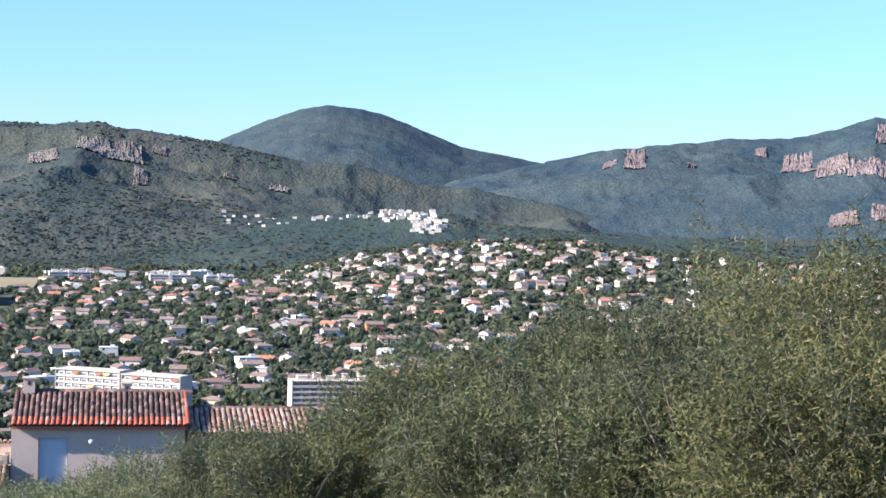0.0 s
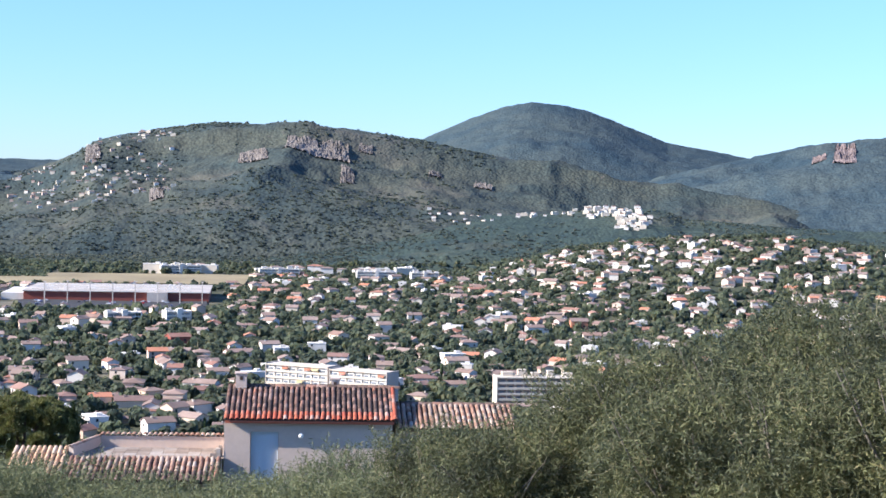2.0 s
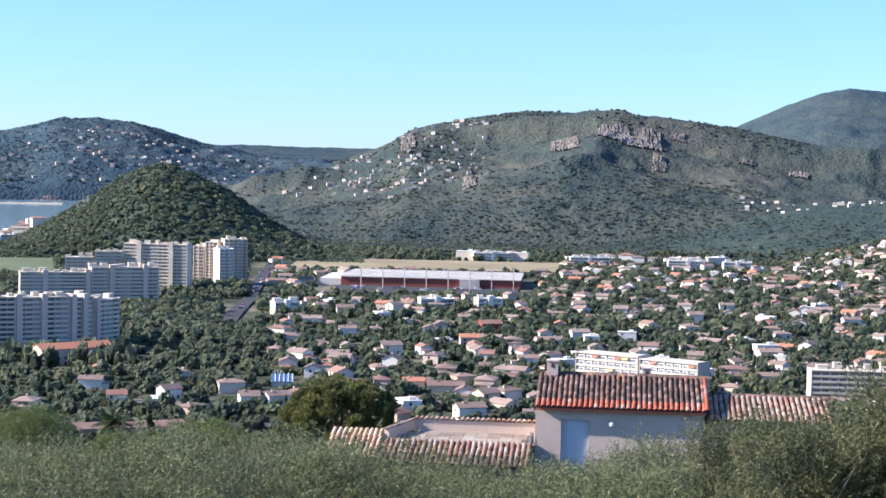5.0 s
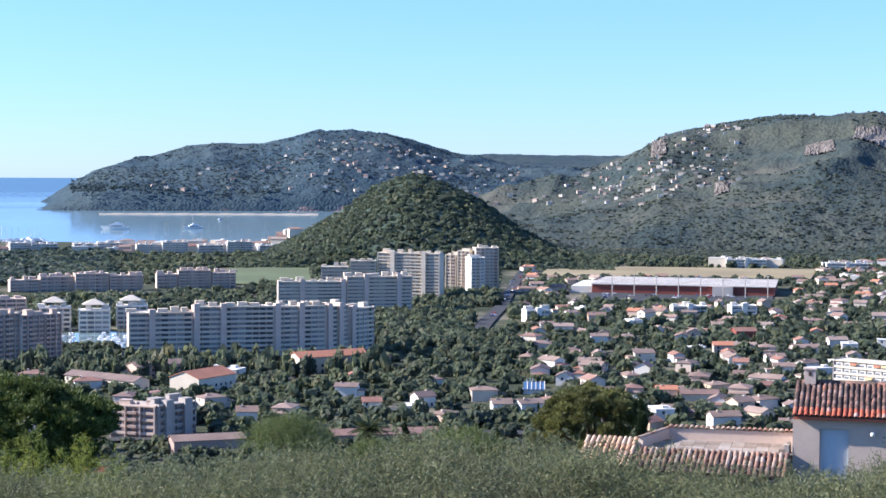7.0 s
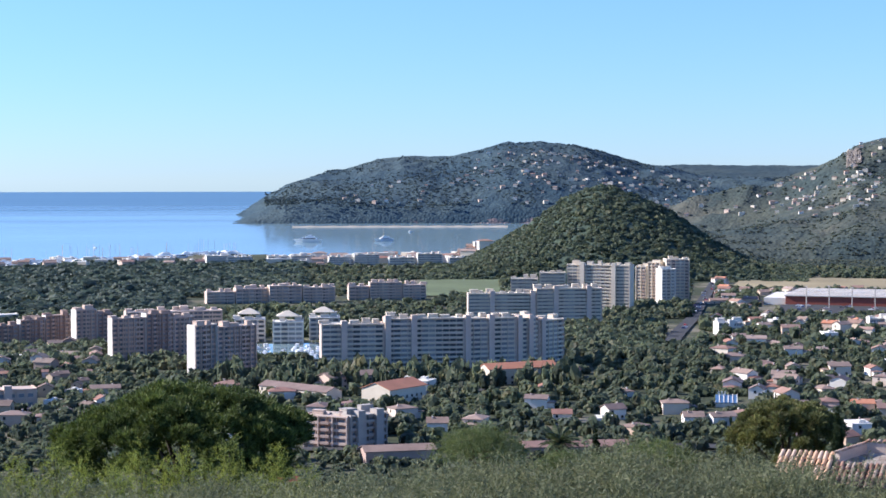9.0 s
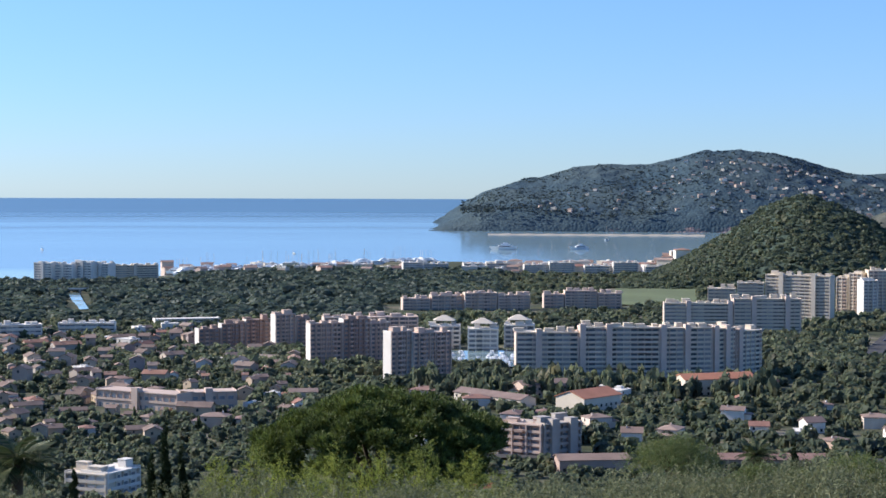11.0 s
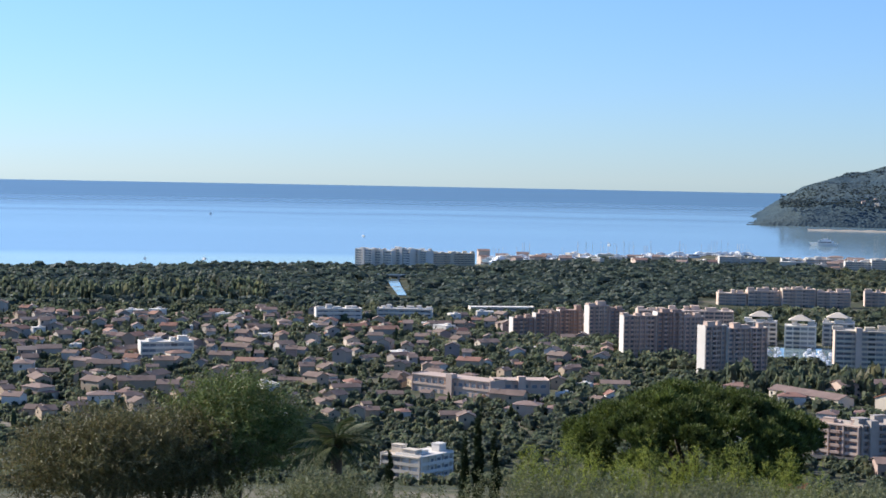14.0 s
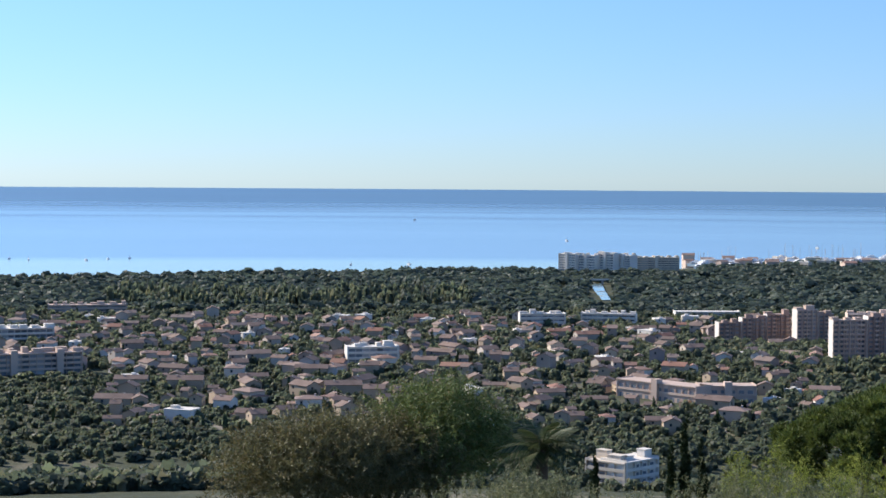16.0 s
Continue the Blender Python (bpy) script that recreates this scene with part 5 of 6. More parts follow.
def barrel(name, width, length, material):
    """One curved roof tile, narrower at its upper end, with thickness at the lower."""
    v, f = [], []
    for y, k in ((0, 1.0), (length, 0.86)):
        for rad in (0.5, 0.42):
            for i in range(6):
                w = math.pi * i / 5
                v.append((-math.cos(w) * width * rad * k, y, math.sin(w) * width * rad * k * 0.85))
    for i in range(5):
        f += [(i, i + 1, i + 13, i + 12), (i, i + 6, i + 7, i + 1)]
    return mesh_of(name, v, f, material, True)


def tile_roof(parent, name, x0, x1, y0, z0, y1, z1, pitch, rows, looks, label):
    """A roof slope from eave (y0, z0) to ridge (y1, z1), laid with single tiles."""
    run = math.hypot(y1 - y0, z1 - z0)
    tilt = math.degrees(math.atan2(z1 - z0, y1 - y0))
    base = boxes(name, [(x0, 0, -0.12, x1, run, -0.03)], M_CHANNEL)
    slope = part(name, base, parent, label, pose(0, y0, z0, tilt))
    kinds = [barrel("tile", pitch * 0.82, run / rows * 1.2, m) for m in looks]
    n = int(round((x1 - x0) / pitch))
    for i in range(n):
        for j in range(rows):
            k = kinds[0] if j < 2 and len(kinds) > 1 else kinds[-1]
            part("tile", k, slope, m=pose(x0 + (i + 0.5) * (x1 - x0) / n + rng.normal(0, 0.006), j * run / rows - 0.06 + rng.normal(0, 0.008), 0.012 + 0.004 * (j % 2), -1.5, 0, rng.normal(0, 1.2)))
    return slope


def chimney(parent, x, y, z0, z1, w):
    c = part("chimney", boxes("chimney", [(x - w / 2, y - w / 2, z0, x + w / 2, y + w / 2, z1)], M_FACADE, 0.01), parent)
    part("cap", boxes("cap", [(x - w / 2 - 0.04, y - w / 2 - 0.04, z1 + 0.01, x + w / 2 + 0.04, y + w / 2 + 0.04, z1 + 0.07)], M_FACADE, 0.01), c)
    # solid dark block in place of the shade inside a flue hole
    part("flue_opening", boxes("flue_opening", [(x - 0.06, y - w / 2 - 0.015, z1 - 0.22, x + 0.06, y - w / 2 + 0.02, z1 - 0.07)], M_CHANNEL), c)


H_AZ, H_R = 10.95, 66.0
H = thing("house", polar_m(H_AZ, H_R, 0, H_AZ), "beige rendered house with red-edged tile roof and blue door", "house")
for spec in ((-3.24, 0.34, 101.5, -2.25, 5.7, 105.93), (-1.17, 0.34, 101.5, 3.16, 5.7, 105.93), (-2.25, 0.34, 105.44, -1.17, 5.7, 105.93), (-2.25, 0.62, 101.5, -1.17, 5.7, 105.44)):
    part("wall", boxes("wall", [spec], M_FACADE), H)
g = mesh_of("gable", [(x, y, z) for x in (-3.24, -3.0) for y, z in ((0.34, 105.92), (5.7, 105.92), (3.0, 106.74))] + [(x, y, z) for x in (2.92, 3.16) for y, z in ((0.34, 105.92), (5.7, 105.92), (3.0, 106.74))],
            [(0, 2, 1), (3, 4, 5), (0, 3, 5, 2), (1, 2, 5, 4), (6, 8, 7), (9, 10, 11), (6, 9, 11, 8), (7, 8, 11, 10)], M_FACADE)
part("gable", g, H)
door = part("door", boxes("door", [(-2.23, 0.54, 103.3, -1.19, 0.60, 105.42)], M_BLUEDOOR), H, "pale blue painted door")
part("door_panel", boxes("door_panel", [(-2.10, 0.525, 103.5, -1.74, 0.545, 105.25), (-1.68, 0.525, 103.5, -1.32, 0.545, 105.25)], M_BLUEDOOR, 0.004), door)
bm = bmesh.new()
bmesh.ops.create_uvsphere(bm, u_segments=14, v_segments=9, radius=0.1)
me = bpy.data.meshes.new("globe_lamp")
bm.to_mesh(me)
bm.free()
me.materials.append(M_LAMP)
lamp = part("globe_lamp", me, H, "white round wall lamp", pose(-0.32, 0.18, 105.32))
part("bracket", boxes("bracket", [(-0.03, 0.08, -0.03, 0.03, 0.18, 0.03)], M_METAL), lamp)
part("fascia", boxes("fascia", [(-3.2, 0.02, 105.80, 3.2, 0.08, 105.9)], M_NEWTILE), H)
tile_roof(H, "roof", -3.26, 3.24, 0.0, 105.97, 3.0, 106.86, 0.2, 9, (M_NEWTILE, M_OLDTILE), "weathered tile roof with two red eave courses")
tile_roof(H, "back_roof", -3.26, 3.24, 6.0, 105.95, 3.02, 106.85, 0.42, 3, (M_OLDTILE,), "")
ridge = barrel("ridge_tile", 0.26, 0.46, M_OLDTILE)
for i in range(16):
    part("ridge_tile", ridge, H, m=pose(-3.2 + 0.405 * i + 0.2, 3.0, 106.85, 0, 0, -90))
verge = barrel("verge_tile", 0.2, 0.4, M_NEWTILE)
for i in range(8):
    part("verge_tile", verge, H, m=pose(3.24, 0.0 + i * 0.37, 105.98 + i * 0.11, 16.5))
chimney(H, -2.72, 2.9, 106.3, 107.36, 0.44)
chimney(H, 1.0, 4.6, 106.0, 106.98, 0.34)

ANX = thing("outbuilding", polar_m(H_AZ, H_R, 0, H_AZ), "lower annex with weathered tile roof beside the house", "outbuilding")
part("wall", boxes("wall", [(3.3, 0.9, 101.5, 7.9, 5.4, 105.55)], M_FACADE), ANX)
part("window", boxes("window", [(4.0, 0.86, 104.3, 4.6, 0.93, 105.0)], M_GLASS), ANX)
tile_roof(ANX, "roof", 3.35, 8.0, 0.3, 105.62, 3.0, 106.22, 0.21, 8, (M_SUNTILE,), "sunbleached tile roof")
tile_roof(ANX, "back_roof", 3.35, 8.0, 5.6, 105.5, 3.02, 106.2, 0.42, 3, (M_OLDTILE,), "")
for i in range(11):
    part("ridge_tile", ridge, ANX, m=pose(3.4 + 0.42 * i + 0.2, 3.0, 106.21, 0, 0, -90))

TER = thing("roof_terrace", polar_m(H_AZ, H_R, 0, H_AZ), "roof terrace with paved floor and tile-capped parapet", "terrace")
part("wall", boxes("wall", [(-9.05, 0.1, 101.5, -3.3, 3.0, 104.40)], M_FACADE), TER)
slab = boxes("paving_slab", [(-0.235, -0.235, 0, 0.235, 0.235, 0.04)], M_PAVING)
for i in range(12):
    for j in range(5):
        part("paving_slab", slab, TER, m=pose(-8.75 + i * 0.482, 0.42 + j * 0.482, 104.41))
par = part("parapet", boxes("parapet", [(-8.2, 2.85, 104.4, -3.3, 3.05, 104.86)], M_FACADE), TER)
side = part("side_parapet", boxes("side_parapet", [(0, 0, 0, 0.2, 3.0, 0.42)], M_FACADE), TER, m=pose(-9.05, 0.3, 104.4, 0, 0, -15))
cap = barrel("cap_tile", 0.2, 0.4, M_SUNTILE)
for i in range(24):
    part("cap_tile", cap, par, m=pose(-8.2 + 0.205 * i + 0.1, 2.78, 104.88, 4))
for i in range(9):
    part("cap_tile", cap, side, m=pose(0.1, -0.1 + 0.34 * i, 0.42))
tile_roof(TER, "lower_roof", -9.0, -3.3, -2.1, 103.95, 0.08, 104.46, 0.21, 5, (M_OLDTILE, M_SUNTILE), "old tile roof below the terrace")
for i in range(4):
    part("stone", boxes("stone", [(-3.75 + 0.1 * i, 0.3 + 0.2 * (i % 2), 104.4, -3.45 + 0.05 * i, 0.7, 104.6 + 0.09 * i)], M_PAVING, 0.02), TER)
tile_roof(TER, "hip_roof", -11.1, -9.05, -1.9, 104.06, 0.6, 104.72, 0.21, 4, (M_HIPTILE,), "bright orange tile slope")
part("hip_wall", boxes("hip_wall", [(-11.0, -0.2, 101.5, -9.1, 1.5, 104.1)], M_FACADE), TER)


# ---- plants near the camera ----
def spray(seed, leaves=14, length=0.38, leaf=0.056, thin=0.0068, droop=0.3):
    """A leafy twig: narrow leaves along a bowed stem, all quads."""
    g = np.random.default_rng(seed)
    v, f = [], []

    def stem(t):
        return np.array([0.06 * math.sin(3 * t + seed), droop * length * t * t, length * t * (1 - 0.25 * t)])

    for a, b in ((0, 0.5), (0.5, 1.0)):
        p, q = stem(a), stem(b)
        k = len(v)
        v += [p - (0.004, 0, 0), p + (0.004, 0, 0), q + (0.002, 0, 0), q - (0.002, 0, 0)]
        f.append((k, k + 1, k + 2, k + 3))
    for i in range(leaves):
        t = 0.15 + 0.85 * (i + g.uniform(0, 0.8)) / leaves
        p = stem(t)
        w = 2.4 * i + g.uniform(-0.5, 0.5)
        d = np.array([math.cos(w), math.sin(w), g.uniform(0.2, 0.9)])
        d /= np.linalg.norm(d)
        n = np.cross(d, g.normal(size=3))
        n /= np.linalg.norm(n)
        L = leaf * g.uniform(0.7, 1.25)
        k = len(v)
        v += [p, p + d * L * 0.5 + n * thin, p + d * L, p + d * L * 0.5 - n * thin]
        f.append((k, k + 1, k + 2, k + 3))
    return np.array(v), np.array(f)


def tuft(seed, n=11, length=0.4, thin=0.026, cone=0.9):
    """A tuft of needles pointing up and out."""
    g = np.random.default_rng(seed)
    v, f = [], []
    for i in range(n):
        w, t = g.uniform(0, 6.283), cone * math.sqrt(g.uniform(0, 1))
        d = np.array([math.sin(t) * math.cos(w), math.sin(t) * math.sin(w), math.cos(t)])
        s = np.cross(d, g.normal(size=3))
        s *= thin / np.linalg.norm(s)
        L = length * g.uniform(0.6, 1.1)
        k = len(v)
        v += [d * 0.03 - s * 0.4, d * 0.03 + s * 0.4, d * L + s, d * L - s]
        f.append((k, k + 1, k + 2, k + 3))
    return np.array(v), np.array(f)


def in_blobs(g, blobs, n, skin=0.45):
    """Points in the outer part of ellipsoids (x, y, z, rx, ry, rz)."""
    b = np.array(blobs, float)
    vol = b[:, 3] * b[:, 4] + b[:, 3] * b[:, 5]
    k = g.choice(len(b), n, p=vol / vol.sum())
    d = g.normal(size=(n, 3))
    d /= np.linalg.norm(d, axis=1)[:, None]
    q = (1 - skin * g.uniform(0, 1, n) ** 1.5)[:, None]
    return b[k, :3] + d * q * b[k, 3:], d


def aimed(d, g, mix=0.6):
    """Turns that point a template's z axis along d, with scatter."""
    z = d + g.normal(size=d.shape) * mix
    z /= np.linalg.norm(z, axis=1)[:, None]
    a = np.cross(z, g.normal(size=d.shape))
    a /= np.linalg.norm(a, axis=1)[:, None]
    return np.stack([a, np.cross(z, a), z], -1)


def foliage(name, templates, pts, d, size, material, parent, g, mix=0.6, label=""):
    vs, fs, base = [], [], 0
    which = g.integers(0, len(templates), len(pts))
    for i, (tv, tf) in enumerate(templates):
        m = which == i
        s = g.uniform(size[0], size[1], int(m.sum()))
        v, f = scatter(tv, tf, pts[m], aimed(d[m], g, mix), np.stack([s, s, s], -1))
        vs.append(v)
        fs.append(f + base)
        base += len(v)
    return part(name, array_mesh(name, np.concatenate(vs), np.concatenate(fs), material), parent, label)


SPRAYS = [spray(i) for i in range(6)]
TUFTS = [tuft(i) for i in range(5)]


def branches(g, n, top, spread, r0, rise=0.35):
    """Paths of a trunk's forking limbs, from the ground up."""
    paths = []
    for i in range(n):
        w = 6.283 * i / n + g.uniform(-0.4, 0.4)
        q = g.uniform(0.5, 1.0) * spread
        pts = [(0.05 * math.cos(w), 0.05 * math.sin(w), -1.8)]
        for t in (0.2, 0.45, 0.7, 1.0):
            pts.append((q * math.cos(w) * t ** 1.3 + g.normal(0, 0.04) * spread, q * math.sin(w) * t ** 1.3 + g.normal(0, 0.04) * spread, top * (rise * t + (1 - rise) * t ** 1.2) * g.uniform(0.9, 1.02)))
        paths.append((pts, [r0, r0 * 0.8, r0 * 0.6, r0 * 0.4, r0 * 0.15]))
    return paths


def bushy_tree(az, r, el_top, half, label, seed, twigs=2600, material=None, name="tree", group="", size=(0.8, 1.4), tips=22):
    """A loose, many-stemmed tree reaching up to a line of sight; crown of leafy twigs with stray shoots."""
    g = np.random.default_rng(seed)
    z0 = float(ground_height(np.array(az), np.array(r)))
    H = EYE + r * math.tan(radians(el_top)) - z0
    ob = thing(name, polar_m(az, r, z0, az), label, "tree", group)
    blobs = [(0, 0, H * 0.38, half * 0.42, half * 0.4, H * 0.30)]
    for i in range(34):
        w = 2.4 * i
        q = half * g.uniform(0.3, 1.0)
        zz = H * g.uniform(0.12, 0.9)
        s = half * g.uniform(0.15, 0.34)
        blobs.append((q * math.cos(w), q * math.sin(w) * 0.8, zz, s, s, min(s * g.uniform(0.9, 1.4), max(0.3, H - zz))))
    pts, d = in_blobs(g, blobs, int(twigs * 0.9), 0.6)
    d[:, 2] += 0.35
    for i in range(tips):  # stray shoots
        w, q = g.uniform(0, 6.283), half * g.uniform(0.1, 0.9)
        n = 16
        t = np.linspace(0, 1, n)
        lean = g.normal(0, 0.25, 2)
        tip = np.stack([q * math.cos(w) + lean[0] * t, q * math.sin(w) + lean[1] * t, H * (0.78 + 0.36 * t * g.uniform(0.5, 1.0)) * np.ones(n)], -1) + g.normal(0, 0.05, (n, 3))
        pts = np.concatenate([pts, tip])
        d = np.concatenate([d, np.tile([lean[0], lean[1], 0.8], (n, 1))])
    ok = pts[:, 2] > -0.3
    part("trunk", limbs("trunk", branches(g, 11, H * 1.0, half * 1.05, 0.04), M_TWIG), ob)
    foliage("crown", SPRAYS, pts[ok], d[ok], size, material or M_BUSH, ob, g)
    return ob


B2 = "tall loose tree with yellow-green feathery leaves"
B1 = "loose olive-green tree with narrow leaves and bare twigs"
for i, (az, r, el, half, n) in enumerate(((3.0, 27, -7.6, 0.75, 2000), (1.3, 25, -6.9, 0.95, 3000), (-0.5, 24, -5.9, 1.3, 3600), (-3.3, 23, -5.0, 1.4, 4200), (-6.6, 22, -4.2, 1.45, 4600), (-10.2, 21, -3.1, 1.5, 5000), (-14.0, 18, -1.9, 1.55, 5200),
                                          (-1.8, 20, -7.2, 1.2, 3000), (-5.4, 19, -6.3, 1.3, 3400), (-9.4, 18, -5.6, 1.3, 3400), (4.6, 24, -8.75, 1.0, 2200), (-13.2, 15.5, -5.6, 1.1, 3000), (7.4, 30, -8.75, 0.7, 1300), (5.9, 28, -8.5, 0.8, 1500))):
    bushy_tree(az, r, el, half, B1 if az > -12.5 else B2, 30 + i, n, M_BUSH if az > -12.5 else M_GOLD, group="trees on the garden slope")


def shrub_kit(seed, half, high, n, material, label):
    g = np.random.default_rng(seed)
    ob = thing("shrub", pose(0, 0, -500), label, "shrub", "shrubs on the garden slope")
    blobs = [(g.normal(0, half * 0.4), g.normal(0, half * 0.4), high * g.uniform(0.3, 0.65), half * 0.6, half * 0.6, high * 0.38) for _ in range(7)]
    pts, d = in_blobs(g, blobs, n, 0.6)
    d[:, 2] += 0.7
    part("stem", limbs("stem", branches(g, 6, high * 0.85, half * 0.8, 0.02), M_BARK), ob)
    foliage("crown", SPRAYS, pts, d, (1.0, 1.7), material, ob, g, 0.5)
    return ob


kits = [shrub_kit(60 + i, 1.4, 1.5, 800, M_SCRUB, "grey-green shrub with fine leaves") for i in range(4)]
k = 0
for row, (r, top) in enumerate(((31, -9.6), (34, -9.15), (37.5, -8.85))):
    for az in np.arange(1.5, 36, math.degrees(1.75 / r)):
        drop = 0.75 * max(0.0, (az - 30) / 6) + 0.2 + 0.38 * min(1.0, max(0.0, (20.5 - az) / 3))
        z = EYE + r * math.tan(radians(top - drop + 0.10 * math.sin(az * 1.9 + row))) - 1.5
        copy_thing(kits[k % 4], polar_m(az + rng.normal(0, 0.3), r + rng.normal(0, 0.4), z, rng.uniform(0, 360)) @ Matrix.Scale(rng.uniform(0.9, 1.1), 4))
        k += 1
for az in (37.2, 38.6, 40.2, 41.6, 43.1, 44.4, 45.6, 49.8, 51.4, 53.0):
    z = EYE + 36 * math.tan(radians((-10.0 if az < 46 else -10.15) + 0.1 * math.sin(az * 7))) - 1.5
    copy_thing(kits[int(az * 3) % 4], polar_m(az, 36 + math.sin(az * 3), z, az * 40))
for kk in kits:
    for o in (*kk.children_recursive, kk):
        bpy.data.objects.remove(o)


def pine(az, r, el_top, half, high, label, seed, n=3400, stem=4.0, material=None, clumps=110, lean=0.0):
    """An umbrella pine: bare forking limbs under a broad shell of needle clumps, open beneath."""
    g = np.random.default_rng(seed)
    top = EYE + r * math.tan(radians(el_top))
    z0 = top - high - stem
    ob = thing("pine_tree", polar_m(az, r, z0, az), label, "pine tree")
    blobs = []
    for i in range(clumps):
        u = math.sqrt((i + 0.5) / clumps)
        w = 2.399963 * i + g.normal(0, 0.2)
        q = half * 0.93 * u * g.uniform(0.93, 1.06)
        zz = stem + high * (0.34 + 0.58 * math.sqrt(1 - 0.93 * u * u)) + g.normal(0, 0.035) * high
        s = half * g.uniform(0.09, 0.155)
        blobs.append((q * math.cos(w) + lean * (zz - stem), q * math.sin(w), zz, s, s, high * g.uniform(0.055, 0.10)))
    for i in range(clumps // 5):  # clumps hanging under the shell
        w, q = g.uniform(0, 6.283), half * g.uniform(0.45, 0.95)
        s = half * g.uniform(0.07, 0.12)
        blobs.append((q * math.cos(w), q * math.sin(w), stem + high * g.uniform(0.26, 0.46), s, s, high * 0.06))
    pts, d = in_blobs(g, blobs, n, 0.45)
    d[:, 2] += 0.9
    fork = (lean * 0.4, 0, stem + high * 0.1)
    part("trunk", limbs("trunk", [([(0, 0, -2.5), (lean * 0.2, 0.05, stem * 0.5), fork], [0.3, 0.25, 0.2])], M_BARK), ob)
    for i in range(16):
        b = blobs[int(clumps * (i + g.uniform(0, 1)) / 16)]
        mid = (b[0] * 0.45 + g.normal(0, 0.15), b[1] * 0.45 + g.normal(0, 0.15), fork[2] + (b[2] - fork[2]) * 0.42)
        part("limb", limbs("limb", [([fork, mid, (b[0] * 0.8, b[1] * 0.8, fork[2] + (b[2] - fork[2]) * 0.8), b[:3]], [0.14, 0.10, 0.06, 0.03])], M_BARK), ob)
    foliage("crown", TUFTS, pts, d, (0.5, 1.0), material or M_PINE, ob, g, 0.4)
    return ob


pine(39.8, 85, -6.72, 6.2, 5.5, "large umbrella pine with a broad dark green crown", 1, 17000, 1.4)
pine(20.4, 105, -7.1, 3.5, 4.4, "umbrella pine with a rounded crown coloured as sunlit", 2, 8000, 1.0, M_SUNPINE, 70, 0.12)


def cypress(az, r, el_top, half, high, seed):
    g = np.random.default_rng(seed)
    top = EYE + r * math.tan(radians(el_top))
    ob = thing("cypress", polar_m(az, r, top - high, az), "slim dark green cypress tree", "cypress", "cypresses on the slope")
    part("trunk", limbs("trunk", [([(0, 0, -1), (0, 0, high * 0.5)], [0.12, 0.05])], M_BARK), ob)
    t = np.linspace(0.03, 0.97, 12)
    blobs = [(g.normal(0, 0.05), g.normal(0, 0.05), high * u, 0.72 * half * min(1, 1.7 * (1 - u) + 0.1), 0.72 * half * min(1, 1.7 * (1 - u) + 0.1), high * 0.07) for u in t]
    pts, d = in_blobs(g, blobs, 2200, 0.4)
    d[:, 2] += 2.4
    foliage("crown", TUFTS, pts, d, (0.28, 0.5), M_CYPRESS, ob, g, 0.25)


for i, (az, r, el, half, high) in enumerate(((46.95, 88, -7.65, 0.34, 6), (47.4, 88, -8.45, 0.32, 5), (46.42, 88, -8.4, 0.33, 5), (26.4, 120, -8.0, 0.4, 5), (18.6, 100, -7.3, 0.45, 4.5), (23.35, 120, -8.45, 0.3, 3.5), (49.9, 130, -9.0, 0.4, 4))):
    cypress(az, r, el, half, high, 80 + i)


def frond(seed):
    """A palm frond: bowed rib with hanging leaflets."""
    v, f = [], []
    for i in range(22):
        t = (i + 1) / 22
        p = np.array([0, 1.6 * t, 0.75 * t - 1.15 * t * t])
        for s in (-1, 1):
            L = 0.5 * math.sin(math.pi * min(1, t * 0.9 + 0.12))
            e = p + np.array([s * L * 0.8, L * 0.45, -L * 0.45])
            k = len(v)
            v += [p + (0, -0.03, 0), p + (0, 0.03, 0), e + (0, 0.012, 0), e - (0, 0.012, 0)]
            f.append((k, k + 1, k + 2, k + 3))
        if i:
            q = np.array([0, 1.6 * (t - 1 / 22), 0.75 * (t - 1 / 22) - 1.15 * (t - 1 / 22) ** 2])
            k = len(v)
            v += [q - (0.02, 0, 0), q + (0.02, 0, 0), p + (0.015, 0, 0), p - (0.015, 0, 0)]
            f.append((k, k + 1, k + 2, k + 3))
    return np.array(v), np.array(f)


M_PALM = leafy("palm_leaves", (0.035, 0.055, 0.022), (0.10, 0.13, 0.055), (0.16, 0.15, 0.08), 0.2, patch=0.8)


def palm(az, r, el_mid, size, seed):
    g = np.random.default_rng(seed)
    z = EYE + r * math.tan(radians(el_mid))
    ob = thing("palm_tree", polar_m(az, r, z, az), "palm tree with arching green fronds", "palm", "palms on the slope")
    part("trunk", limbs("trunk", [([(0, 0, -5), (0, 0, 0.1)], [0.22, 0.2])], M_BARK), ob)
    fr = frond(seed)
    me = array_mesh("frond", fr[0] * size, fr[1], M_PALM)
    for i in range(34):
        part("frond", me, ob, m=pose(0, 0, 0, g.uniform(-35, 62), g.uniform(-8, 8), i * 137.5))


palm(51.65, 58, -8.85, 1.0, 1)
palm(27.6, 95, -8.55, 0.8, 2)


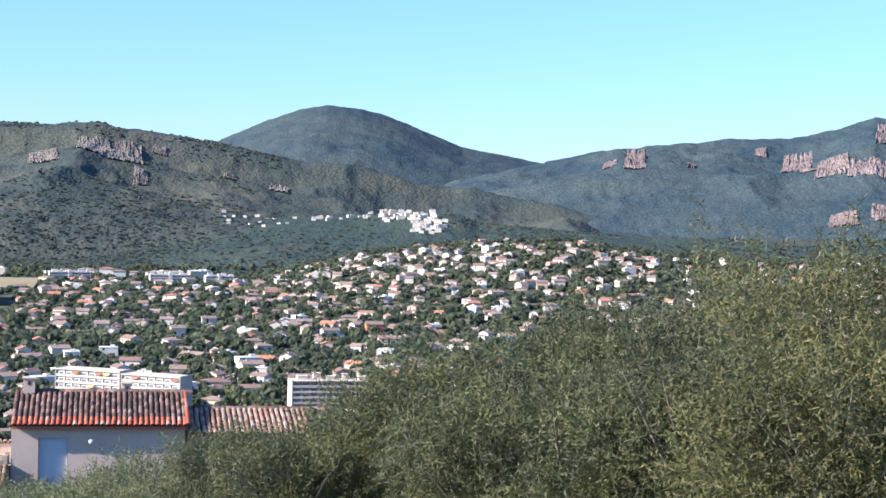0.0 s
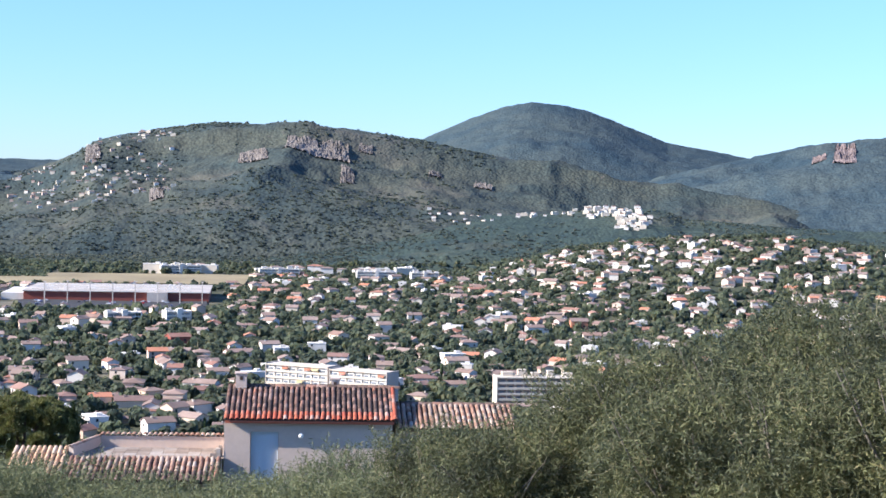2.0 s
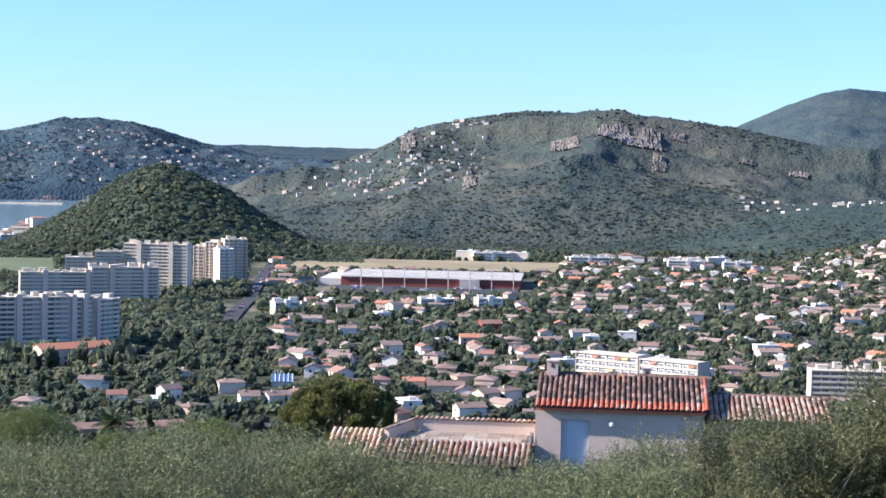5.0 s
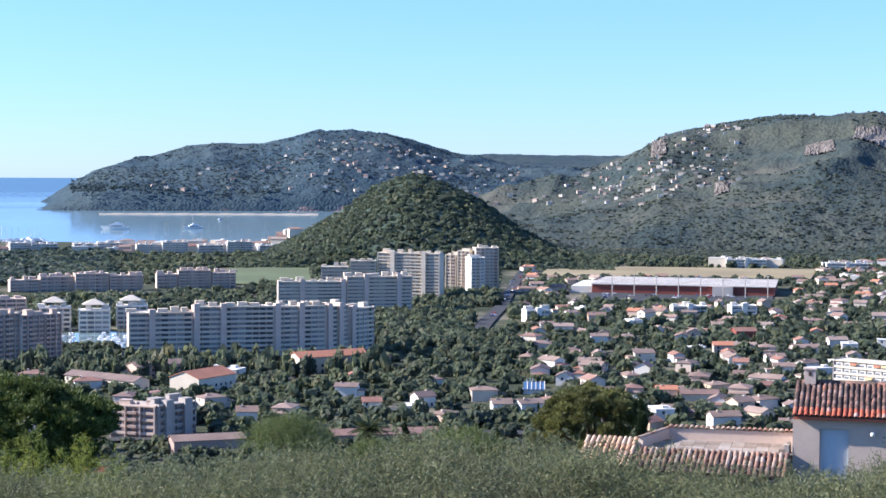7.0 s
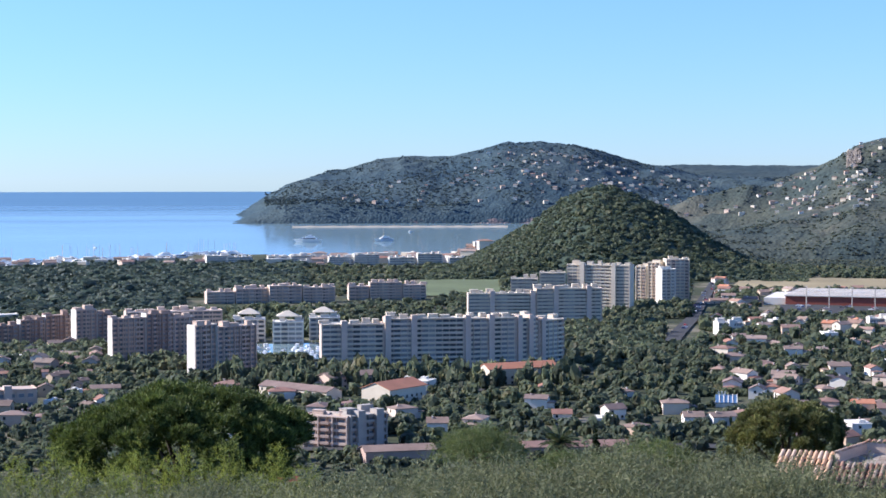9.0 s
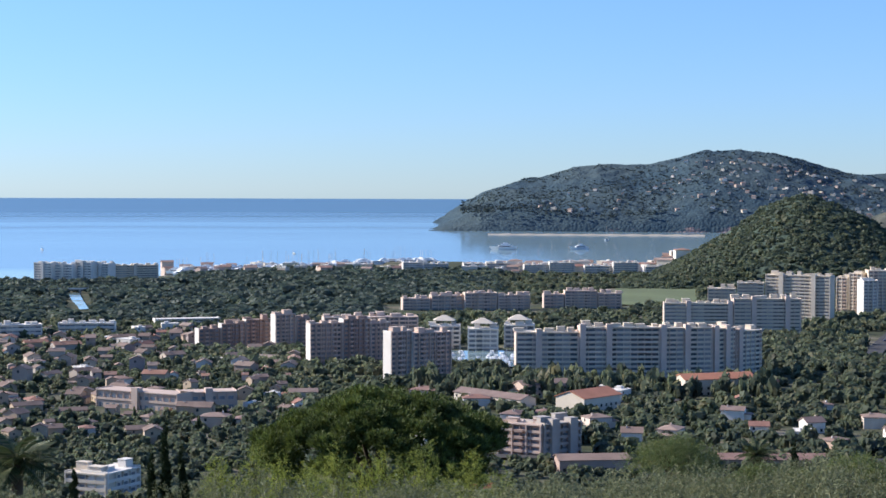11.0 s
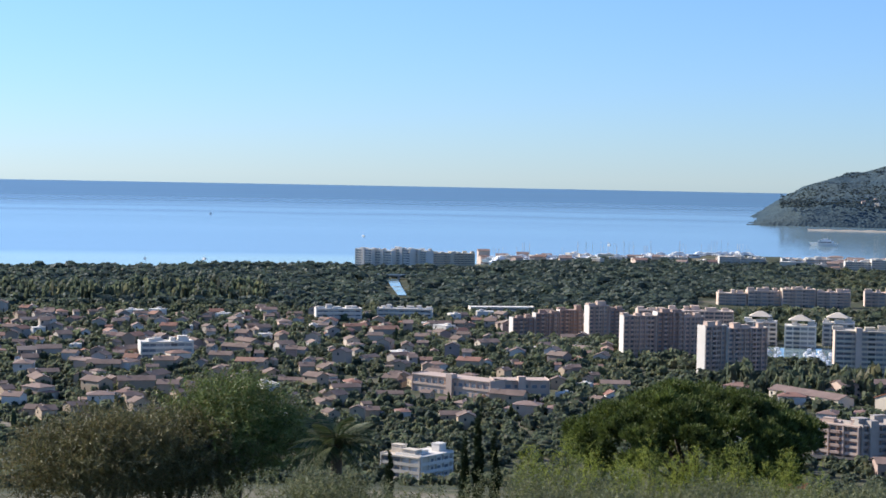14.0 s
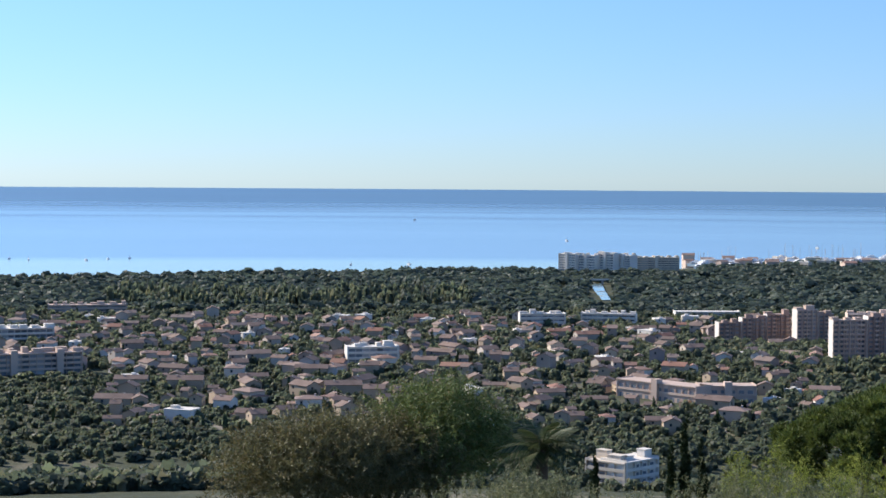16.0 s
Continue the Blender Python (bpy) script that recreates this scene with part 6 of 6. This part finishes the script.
def round_tree(az, r, el_top, half, high, label, seed, material, n=2600, size=(2.0, 3.6), name="tree"):
    """A broad tree with a full, uneven crown."""
    g = np.random.default_rng(seed)
    top = EYE + r * math.tan(radians(el_top))
    ob = thing(name, polar_m(az, r, top - high, az), label, "tree")
    blobs = [(half * q * math.cos(2.4 * i), half * q * math.sin(2.4 * i), high * (0.42 + 0.40 * (1 - q * q) * g.uniform(0.7, 1.05)), half * 0.34, half * 0.34, high * 0.17) for i, q in enumerate(np.sqrt(np.linspace(0.02, 0.75, 18)))]
    pts, d = in_blobs(g, blobs, n, 0.6)
    d[:, 2] += 0.3
    part("trunk", limbs("trunk", branches(g, 6, high * 0.8, half * 0.75, 0.14), M_BARK), ob)
    foliage("crown", SPRAYS, pts, d, size, material, ob, g)


round_tree(59.3, 62, -7.65, 2.9, 4.6, "broad tree with browning autumn-tinted leaves", 11, M_BROWN, 3000)
round_tree(56.9, 64, -7.75, 2.4, 4.4, "browning tree on the garden slope", 12, M_BROWN, 2400)
round_tree(55.1, 66, -6.7, 2.7, 5.2, "broad green tree on the garden slope", 13, M_BROAD, 3200)
for i, (az, r, el, half, high) in enumerate(((30.2, 75, -8.0, 1.8, 2.4), (24.4, 75, -8.5, 1.5, 1.8), (27.5, 90, -8.9, 1.2, 1.5), (26.0, 90, -9.0, 1.3, 1.4))):
    round_tree(az, r, el, half, high, "green rounded shrub on the slope", 40 + i, M_BROAD, 2600, (0.8, 1.5), "shrub")


def shoot_tree(az, r, el_top, half, high, seed):
    """A slender young tree with upright yellow-green shoots."""
    g = np.random.default_rng(seed)
    top = EYE + r * math.tan(radians(el_top))
    ob = thing("young_tree", polar_m(az, r, top - high, az), "slender young tree with yellow-green leaves", "tree", "young trees on the slope")
    part("trunk", limbs("trunk", branches(g, 4, high * 0.9, half * 0.4, 0.03), M_BARK), ob)
    blobs = [(g.normal(0, half * 0.35 * (1.2 - u)), g.normal(0, half * 0.35 * (1.2 - u)), high * u, half * (1.05 - 0.8 * u), half * (1.05 - 0.8 * u), high * 0.1) for u in np.linspace(0.1, 0.93, 12)]
    pts, d = in_blobs(g, blobs, 700, 0.8)
    d[:, 2] += 0.9
    foliage("crown", SPRAYS, pts, d, (0.8, 1.4), M_LIME, ob, g)


for i, (az, el) in enumerate(((45.3, -9.1), (44.0, -8.75), (43.2, -9.2), (42.3, -9.4), (41.3, -8.95), (40.6, -9.4), (39.9, -9.15), (39.1, -9.25), (38.4, -8.85), (37.6, -9.5), (36.9, -9.0), (36.0, -9.6), (41.9, -9.7), (44.7, -9.8))):
    shoot_tree(az, 52 + 3 * math.sin(i * 2), el + 0.35, 0.6, 2.9, 100 + i)
